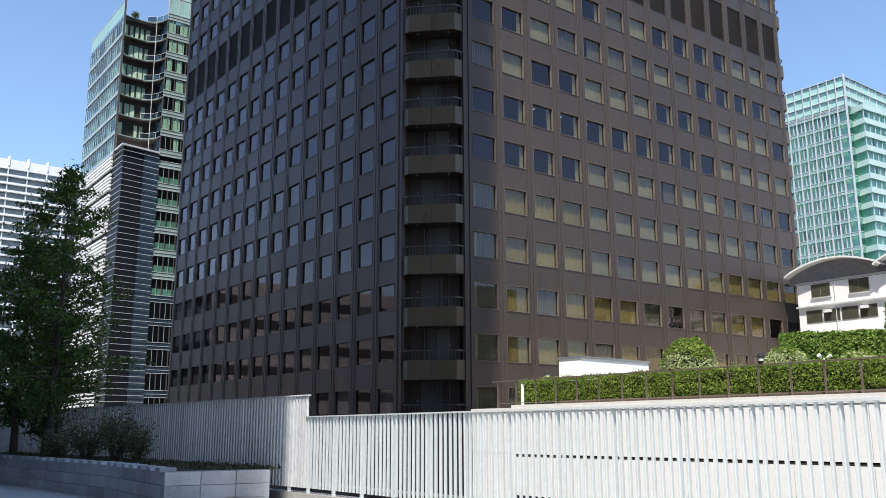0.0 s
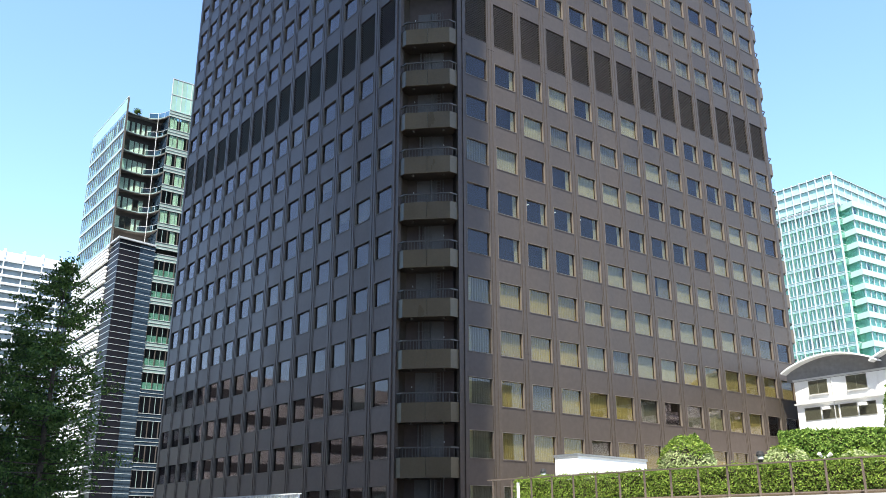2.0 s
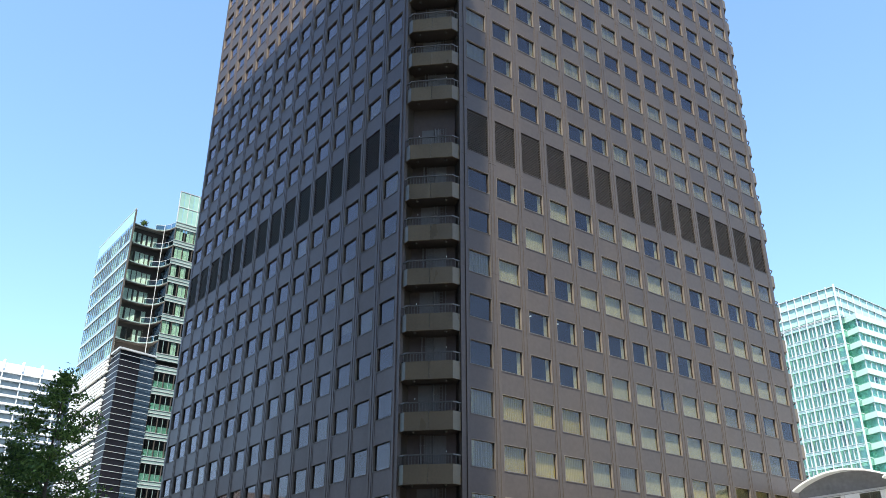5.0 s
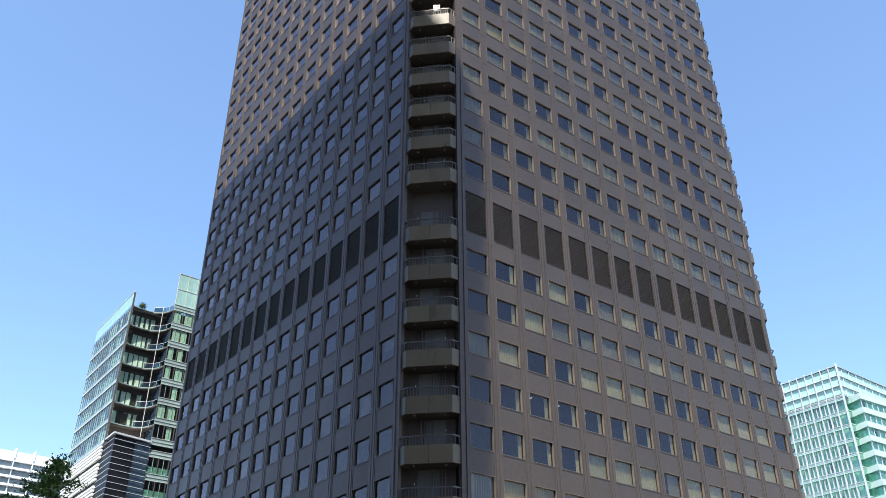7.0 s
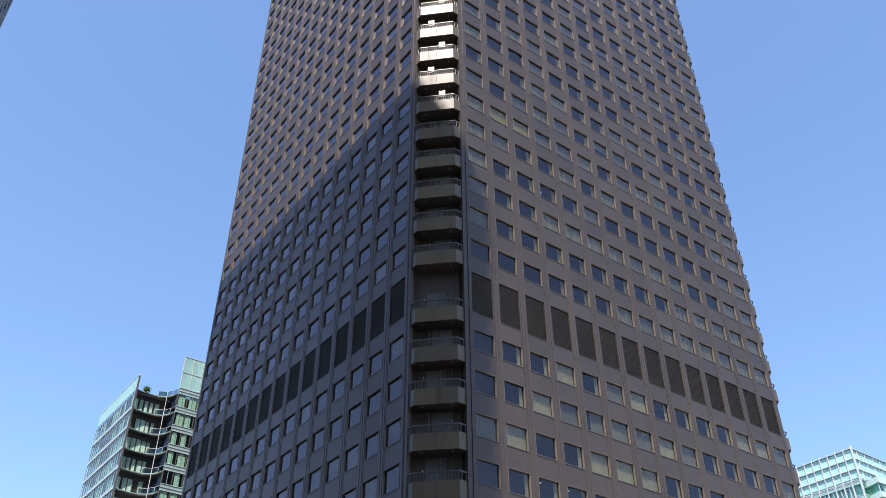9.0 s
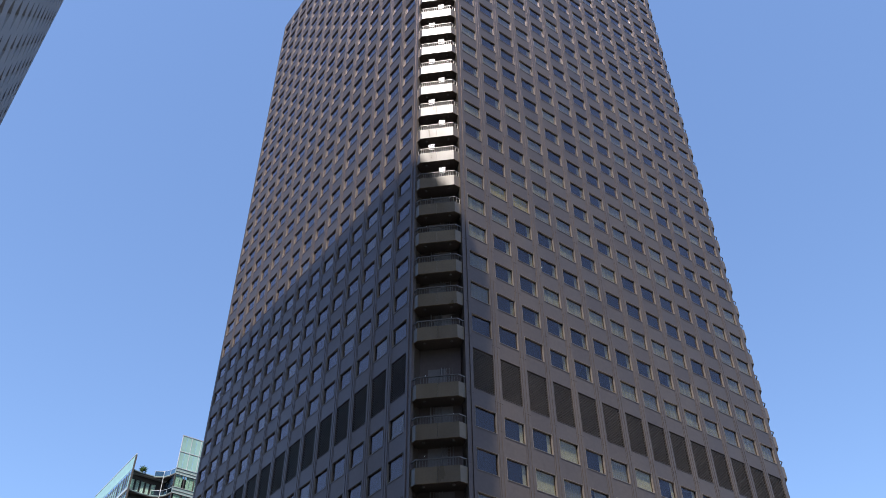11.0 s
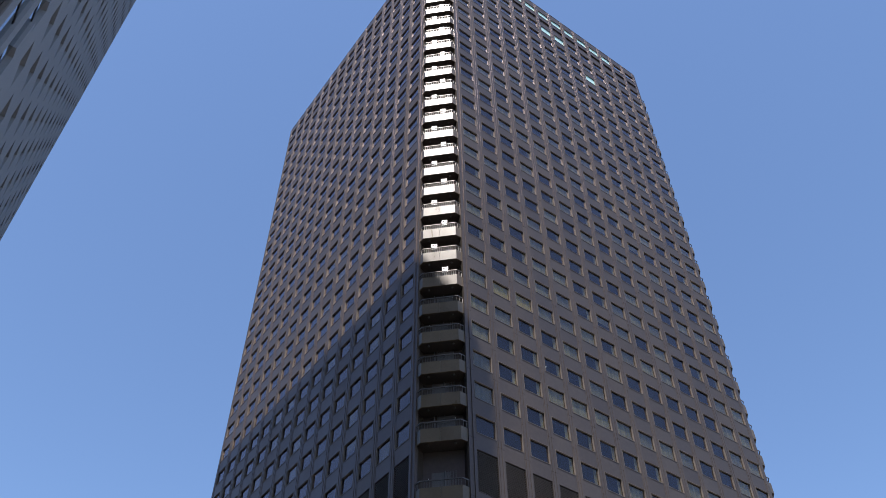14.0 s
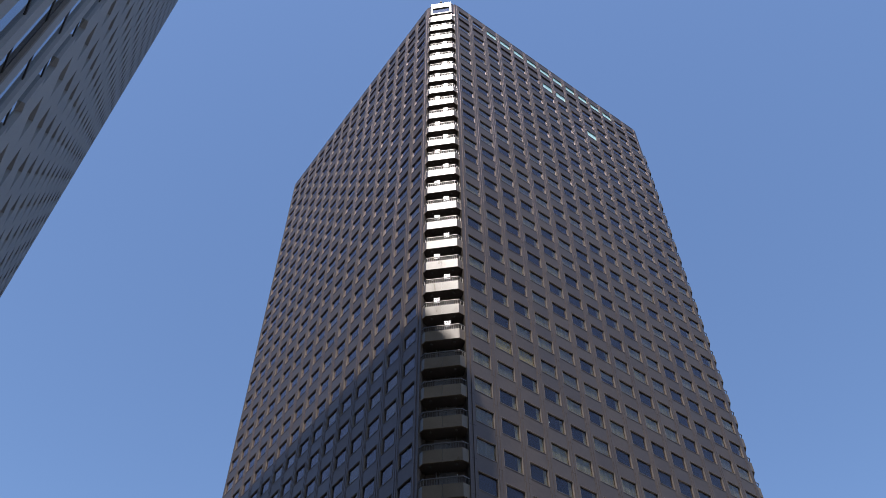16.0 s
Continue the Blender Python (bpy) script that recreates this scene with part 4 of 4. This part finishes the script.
part("parapet_rail", one_box(-0.05, 0.12, 0.0, GTL, EYE + 74.5, EYE + 74.65), SILVER, gt)
for i in range(9):
    part("parapet_post", one_box(0.06, 0.16, 0.2 + i * 2.55, 0.3 + i * 2.55, EYE + 71.6, EYE + 74.5), SILVER, gt)
part("roof", one_box(0.2, GTW, 0.5, GTL, EYE + 71.3, EYE + 71.6), CONCRETE, gt)
# balconies in the recess between the corner fin and the forward wing
EDGE = [(0.15, 0.05), (2.2, 0.45), (4.1, 0.45), (5.5, -0.35), (6.2, -1.6), (WING_X - 0.03, -2.9)]
BAL_BACK = 1.30
for f, z in enumerate(GT_FLOORS):
    g = Geo()
    g.prism(EDGE + [(WING_X - 0.03, BAL_BACK), (0.15, BAL_BACK)], z - 0.26, z)
    b = part("balcony", g, GT_DARK, gt)
    g = Geo()
    g.prism([(x + 0.02, y - 0.05) for x, y in EDGE] + [(x + 0.04, y + 0.03) for x, y in reversed(EDGE)], z - 0.10, z + 0.06)
    part("slab_edge", g, SPANDREL_GREEN, b)
    rail = [Vector(p) + Vector((0.05, 0.08)) for p in EDGE[2:]]
    for p, q in zip(rail, rail[1:]):
        g = Geo()
        g.prism([p, q, (q[0], q[1] + 0.03), (p[0], p[1] + 0.03)], z + 0.12, z + 1.02)
        part("glass_panel", g, RAIL_GLASS, b)
        g = Geo()
        g.prism([(p[0], p[1] - 0.03), (q[0], q[1] - 0.03), (q[0], q[1] + 0.02), (p[0], p[1] + 0.02)], z + 1.02, z + 1.07)
        part("handrail", g, SILVER, b)
        g = Geo()
        g.tube((p[0], p[1], z), (p[0], p[1], z + 1.05), 0.022, sides=6)
        part("rail_post", g, SILVER, b)
    if f < 6:
        for i in range(5):
            x0 = 0.45 + i * 0.92
            part("balcony_window", one_box(x0, x0 + 0.84, 1.12, 1.15, z + 0.1, z + 2.55), GLASS_CLEAR, b)
            part("window_post", one_box(x0 + 0.84, x0 + 0.92, 1.08, 1.26, z, z + 2.7), GT_DARK, b)
            if rr.random() < 0.9:
                part("curtain", one_box(x0 + 0.04, x0 + rr.choice((0.6, 0.8, 0.8)), 1.17, 1.19, z + 0.1, z + 2.5), CREAM, b)
        part("awning_box", one_box(2.7, 4.6, 0.95, 1.1, z + 2.4, z + 2.6), GT_DARK, b)
g = Geo()
g.tube((5.45, -0.55, BASE_TOP), (5.45, -0.55, EYE + 72.6), 0.06, sides=8)
part("slim_column", g, SILVER, gt)
# the wing on the cross street: spandrel bands with a pale line, windows between
BANDS = [72.1, 68.5, 64.9, 61.3, 57.7, 54.1, 50.5, 46.9, 44.8, 40.9, 37.1, 33.3, 29.4, 25.5, 21.6, 17.7, 13.8, 9.9, 6.0, 2.1]
STEP = 1.8
wing_mullions, slim_mullions = {}, {}
for f, c in enumerate(BANDS):
    z0, z1 = EYE + c - 0.62, EYE + c + 0.58
    # the lowest floors get darker panels and panes: shade put into their colour
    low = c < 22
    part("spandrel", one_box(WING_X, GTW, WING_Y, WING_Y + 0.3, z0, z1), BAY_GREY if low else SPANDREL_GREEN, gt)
    for dz in (0.0, 0.55, 1.14):
        part("slab_line", one_box(WING_X, GTW, WING_Y - 0.07, WING_Y, z0 + dz, z0 + dz + 0.07), SILVER, gt)
    if f + 1 == len(BANDS) or c - BANDS[f + 1] < 2.3:
        continue
    y0, h = EYE + BANDS[f + 1] + 0.58, c - BANDS[f + 1] - 1.2
    part("pane", one_box(WING_X, GTW, WING_Y + 0.10, WING_Y + 0.12, y0, y0 + h), GLASS_GREEN if not low else PANE_BLUE, gt)
    part("floor_slab", one_box(WING_X, GTW, WING_Y + 0.3, WING_Y + 1.6, y0 - 0.9, y0 - 0.3), DARK, gt)
    if c < 48:
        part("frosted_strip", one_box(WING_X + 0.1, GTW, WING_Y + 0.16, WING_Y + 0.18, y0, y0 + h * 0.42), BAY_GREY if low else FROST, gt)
    key = round(h, 2)
    if key not in wing_mullions:
        wing_mullions[key] = one_box(-0.06, 0.06, -0.05, 0.10, 0, h).mesh("mullion", GT_DARK)
        slim_mullions[key] = one_box(-0.03, 0.03, 0.0, 0.10, 0, h).mesh("slim_mullion", SPANDREL_GREEN)
    for i in range(8):
        x0 = WING_X + 0.06 + i * STEP
        part("mullion", wing_mullions[key], None, gt, at=pose(x0, WING_Y, y0))
        part("slim_mullion", slim_mullions[key], None, gt, at=pose(x0 + STEP / 2, WING_Y, y0))
        if c > 48 and rr.random() < 0.92:
            a0 = x0 + rr.uniform(0.1, 0.5)
            part("curtain", one_box(a0, a0 + rr.choice((0.9, 1.1, 1.3)), WING_Y + 0.13, WING_Y + 0.15, y0, y0 + h - 0.1), CREAM, gt)
# glass screen on top of the wing
for z0, z1 in ((72.75, 75.8), (75.9, 79.0)):
    for i in range(6):
        for q in range(2):
            x = WING_X + 0.14 + i * STEP + 0.86 * q
            part("screen_pane", one_box(x, x + 0.80, WING_Y, WING_Y + 0.04, EYE + z0, EYE + z1 - 0.06), FROST, gt)
        part("screen_post", one_box(WING_X + i * STEP, WING_X + 0.11 + i * STEP, WING_Y - 0.04, WING_Y + 0.14, EYE + z0, EYE + z1), SILVER, gt)
    part("screen_rail", one_box(WING_X - 0.05, GTW, WING_Y - 0.06, WING_Y + 0.12, EYE + z1, EYE + z1 + 0.1), SILVER, gt)
# base: dark bay behind thin pale louvres, white louvres on the street side
BASE = [(0.02, 1.0), (0.02, -4.6), (WING_X, -3.35)]
front = Geo()
front.prism([(0.3, 1.0), (0.3, -4.25), (WING_X - 0.01, -2.95), (WING_X - 0.01, 1.9), (0.3, 1.9)][::-1], GROUND, BASE_TOP - 0.3)
part("base_wall", front, BAY_DARK, gt)
front = Geo()
front.prism([(3.9, -3.68), (WING_X - 0.02, -3.15), (WING_X - 0.02, -3.05), (3.9, -3.57)], GROUND, BASE_TOP - 0.5)
part("base_return", front, BAY_GREY, gt)
front = Geo()
front.prism([(-0.1, 1.0), (-0.1, -4.75), (WING_X, -3.5), (WING_X, 1.9), (-0.1, 1.9)][::-1], BASE_TOP - 0.3, BASE_TOP)
part("base_cap", front, SILVER, gt)
front = Geo()
front.prism(BASE + [(x + 0.06, y + 0.06) for x, y in reversed(BASE)], 0, 0.075)
front_mesh = front.mesh("louvre", SILVER)
z = BASE_TOP - 1.1
while z > GROUND + 2:
    part("louvre", front_mesh, None, gt, at=pose(0, 0, z))
    z -= 1.0
part("street_wall", one_box(0.25, 0.6, 1.9, GTL + 6, GROUND, EYE + 46), BAY_DARK, gt)
blade_mesh = one_box(-0.15, 0.2, 1.05, GTL, 0, 0.36).mesh("white_louvre", WHITE_PAINT)
k, z = 0, EYE + 45.5
while z > GROUND + 2:
    if k % 6 != 4:
        part("white_louvre", blade_mesh, None, gt, at=pose(0, 0, z))
    k, z = k + 1, z - 0.61
roof_tree = thing("roof_plant", pose(-54.3, 141.0, EYE + 71.6), "small bushy tree on the roof terrace", "plant")
r = np.random.default_rng(77)
part("crown", leaves(r, r.normal(0, 0.30, (600, 3)) * np.array((1, 1, 0.8)) + np.array((0, 0, 0.75)), 0.12), LEAF_DARK, roof_tree, kind="stuff")
g = Geo()
g.tube((0, 0, 0), (0, 0, 0.7), 0.06)
part("stem", g, BARK, roof_tree)

# ---- teal office building ----
teal = thing("teal_office_building", pose(117.9, 237.3, 0, 0, 0, AZ), "pale teal glass office building with white fins", "building")
TH = EYE + 102.0
TEAL_SPAN = material("pale_teal_panel", (0.36, 0.57, 0.51), 0.35, 0.0, 0.12, 0.05, 1, 0, piece=0.4)
TEAL_DEEP = material("teal_interior", (0.50, 0.66, 0.60), 0.7, 0, 0.35, 0.15, 0.5, 0, piece=0.6)
TEAL_WHITE = material("pale_green_white_band", (0.50, 0.64, 0.60), 0.4, 0, 0.06, 0.1, 1, 0)
LILAC = material("pale_grey_fin", (0.56, 0.57, 0.60), 0.4, 0.1, 0.08)
part("core", one_box(1.0, 60, 1.0, 48, GROUND, TH - 9), TEAL_DEEP, teal)
part("screen", one_box(0.25, 60, 0.25, 48, TH - 9, TH - 0.6), TEAL_SPAN, teal)
TP = 4.15
fin = one_box(-0.4, 0.2, -0.13, 0.13, GROUND, TH - 10).mesh("fin", LILAC)
slim_fin = one_box(-0.1, 0.3, -0.07, 0.07, GROUND, TH - 10).mesh("slim_mullion", LILAC)
thin = one_box(-0.2, 0.2, -0.12, 0.12, TH - 10, TH).mesh("upper_fin", LILAC)
for i in range(18):
    part("fin", fin, None, teal, at=pose(0, 2.6 + i * 2.62, 0))
    part("slim_mullion", slim_fin, None, teal, at=pose(0, 3.91 + i * 2.62, 0))
    part("upper_fin", thin, None, teal, at=pose(0, 2.6 + i * 2.62, 0))
g = Geo()
g.prism([(3.3, 0.95), (3.3, 0.0), (2.3, -3.2), (60, -7.9), (60, 0.95)], GROUND, TH - 10)
part("bay_core", g, TEAL_DEEP, teal)
teal_mullion = one_box(-0.08, 0.08, -0.1, 0.1, 0, 2.5).mesh("mullion", LILAC)
z = TH - 10
for f in range(26):
    z -= TP
    part("spandrel", one_box(-0.25, 0.3, 0.3, 48, z + 3.1, z + 3.45), TEAL_SPAN, teal)
    part("spandrel_line", one_box(-0.3, 0.3, 0.3, 48, z + 3.48, z + 3.60), LILAC, teal)
    part("spandrel_line", one_box(-0.1, 0.3, 0.3, 48, z + 3.60, z + TP - 0.11), TEAL_SPAN, teal)
    part("spandrel_line", one_box(-0.3, 0.3, 0.3, 48, z + TP - 0.11, z + TP), LILAC, teal)
    for i in range(17):
        if rr.random() < 0.09:
            part("dark_room", one_box(0.5, 0.6, 2.85 + i * 2.62, 3.8 + i * 2.62, z + 0.2, z + 3.0), DARK, teal)
    for i in range(12):
        if rr.random() < 0.15:
            part("dark_room", one_box(0.3, 1.9, 0.1, 0.2, z + 0.3, z + 2.4), DARK, teal, at=pose(2.2 + i * 2.6, -3.5 - i * 0.212, 0, 0, 0, -4.66))
    part("pane", one_box(0.3, 0.34, 0.3, 48, z, z + 3.1), PANE_TEAL, teal)
    g = Geo()
    g.prism([(2.6, 0.95), (2.6, 0.0), (1.2, -4.2), (60, -9.0), (60, 0.95)], z + 2.5, z + TP)
    part("white_band", g, TEAL_WHITE, teal)
    g = Geo()
    g.prism([(2.9, 0.95), (2.9, 0.0), (1.65, -3.8), (60, -8.55), (60, -8.5), (1.72, -3.74), (2.95, 0.0), (2.95, 0.95)], z, z + 2.5)
    part("pane", g, PANE_TEAL, teal)
    part("corner_pane", one_box(0.35, 2.5, -0.05, 0.0, z + 0.2, z + TP), PANE_TEAL, teal)
    part("transom", one_box(0.0, 2.6, -0.12, 0.1, z, z + 0.2), LILAC, teal)
    for i in range(10):
        part("mullion", teal_mullion, None, teal, at=pose(1.7 + i * 2.6, -3.87 - i * 0.212, z, 0, 0, -4.66))
for dz in (0.4, 3.4, 6.5, 9.6):
    part("transom", one_box(-0.2, 60, -0.15, 48, TH - dz - 0.13, TH - dz), LILAC, teal)
for i in range(12):
    part("screen_post", one_box(2.6 + i * 4, 2.75 + i * 4, -0.05, 0.2, TH - 10, TH - 0.4), LILAC, teal)
part("corner_post", one_box(-0.32, 0.1, -0.32, 0.1, GROUND, TH + 0.2), LILAC, teal)

# ---- white building with vaulted roofs ----
# local x along its front, from the corner beside the dark tower towards the camera's right; y behind
SMALL = 0.75
arch = thing("vaulted_building", pose(45.3 * SMALL, 108.9 * SMALL, EYE * (1 - SMALL), 0, 0, -53) @ Matrix.Scale(SMALL, 4), "white plastered building with shallow vaulted roofs", "building")
SPRING, RISE, SPAN = EYE + 18.9, 1.65, 10.6
CURT_GREY = material("dim_window_curtain", (0.22, 0.21, 0.17), 0.8, 0, 0.3, 0.6, 3, 0, piece=0.8)
ROOF_EDGE = material("white_roof_edge", (0.76, 0.76, 0.75), 0.5, 0, 0.08)
# grey boards, with the roof overhang's shade put into the colour
SHADE_BOARD = material("shaded_weatherboard", (0.21, 0.21, 0.22), 0.7, 0, 0.2, 0.5, 3, 0.05, streak=0.2)


def vault(x0):
    n, over = 18, 0.9 if x0 == 0 else 0.1
    outer, inner = [], []
    for i in range(n + 1):
        f = i / n
        outer.append((x0 - over + f * (SPAN + over + 0.8), SPRING + 0.2 + RISE * math.sin(math.pi * f) ** 0.8))
    inner = [(x, z - 0.2) for x, z in outer]
    g = Geo()
    k = len(outer)
    for y in (-1.3, 14.0):
        g.v += [(x, y, z) for x, z in outer] + [(x, y, z) for x, z in inner]
    m = 2 * k
    for i in range(k - 1):
        g.f += [(i, i + 1, m + i + 1, m + i), (k + i, m + k + i, m + k + i + 1, k + i + 1),
                (i, k + i, k + i + 1, i + 1), (m + i, m + i + 1, m + k + i + 1, m + k + i)]
    g.f += [(0, m, m + k, k), (k - 1, 2 * k - 1, m + 2 * k - 1, m + k - 1)]
    part("vaulted_roof", g, ROOF_EDGE, arch)
    g = Geo()
    g.v = [(x, 0.0, z) for x, z in inner] + [(x, 0.2, z) for x, z in inner] 
    g.v += [(inner[0][0], 0.0, SPRING - 1.0), (inner[-1][0], 0.0, SPRING - 1.0)]
    g.f = [tuple(range(k)) + (2 * k + 1, 2 * k)]
    part("gable_boarding", g, SHADE_BOARD, arch)


for b in range(3):
    x0 = b * SPAN
    vault(x0)
    part("wall", one_box(x0, x0 + SPAN - 0.02, 0.02, 14, GROUND - 3, SPRING - 0.8), WHITE_WALL, arch)
    part("string_course", one_box(x0 - 0.1, x0 + SPAN - 0.1, -0.12, 0.02, SPRING - 0.95, SPRING - 0.72), SILVER, arch)
    part("ledge", one_box(x0 - 0.1, x0 + SPAN - 0.1, -0.35, 0.02, EYE + 14.95, EYE + 15.15), SILVER, arch)
    for a in (1.9, 6.8):
        w0 = part("window", one_box(x0 + a, x0 + a + 2.5, -0.04, 0.0, EYE + 16.1, EYE + 17.8), CURT_GREY, arch)
        part("pane", one_box(x0 + a + 0.06, x0 + a + 1.22, -0.07, -0.05, EYE + 16.17, EYE + 17.75), PANE, w0)
        part("pane", one_box(x0 + a + 1.28, x0 + a + 2.44, -0.07, -0.05, EYE + 16.17, EYE + 17.75), PANE, w0)
        part("sill", one_box(x0 + a - 0.1, x0 + a + 2.6, -0.16, 0.0, EYE + 15.95, EYE + 16.09), SILVER, w0)
    for i in range(4):
        a = 1.0 + i * 2.3
        w0 = part("window", one_box(x0 + a, x0 + a + 2.1, -0.04, 0.0, EYE + 13.0, EYE + 14.55), CURT_GREY, arch)
        part("pane", one_box(x0 + a + 0.05, x0 + a + 2.05, -0.07, -0.05, EYE + 13.05, EYE + 14.5), PANE, w0)
        part("cooling_unit" if i % 2 else "blind", one_box(x0 + a + 0.2, x0 + a + 1.1, -0.45 if i % 2 else -0.03, -0.08 if i % 2 else -0.01, EYE + 14.1, EYE + 14.45), WHITE_PAINT, w0)
    part("drain_pipe", one_box(x0 + 4.9, x0 + 5.0, -0.1, 0.0, EYE + 8, SPRING - 1), SILVER, arch)

# ---- long white building far off ----
white = thing("white_slab_building", pose(-186, 296, 0, 0, 0, AZ), "long white building with rows of balconies and roof fins", "building")
WH = EYE + 101.8
WIN_BLUE = material("blue_grey_window", (0.15, 0.18, 0.20), 0.25, 0, 0.4, 0.1, 0.5, 0, piece=0.6)
part("body", one_box(0, 62, 0.8, 18, GROUND, WH - 4), WIN_BLUE, white)
part("top_wall", one_box(-0.5, 62.5, 0.0, 18, WH - 4.2, WH - 0.5), WHITE_TILE, white)
z = WH - 4.2
for f in range(26):
    z -= 3.05
    part("balcony_band", one_box(-0.3, 62.3, -0.6, 0.6, z, z + 0.8), WHITE_TILE, white)
divider = one_box(-0.15, 0.15, -0.3, 0.8, GROUND, WH - 4.2).mesh("divider", WHITE_TILE)
roof_fin = one_box(-0.3, 0.3, -0.3, 2.0, WH - 3, WH + 0.7).mesh("roof_fin", WHITE_TILE)
for i in range(10):
    part("divider", divider, None, white, at=pose(0.3 + i * 6.8, 0, 0))
    part("roof_fin", roof_fin, None, white, at=pose(0.3 + i * 6.8, 0, 0))
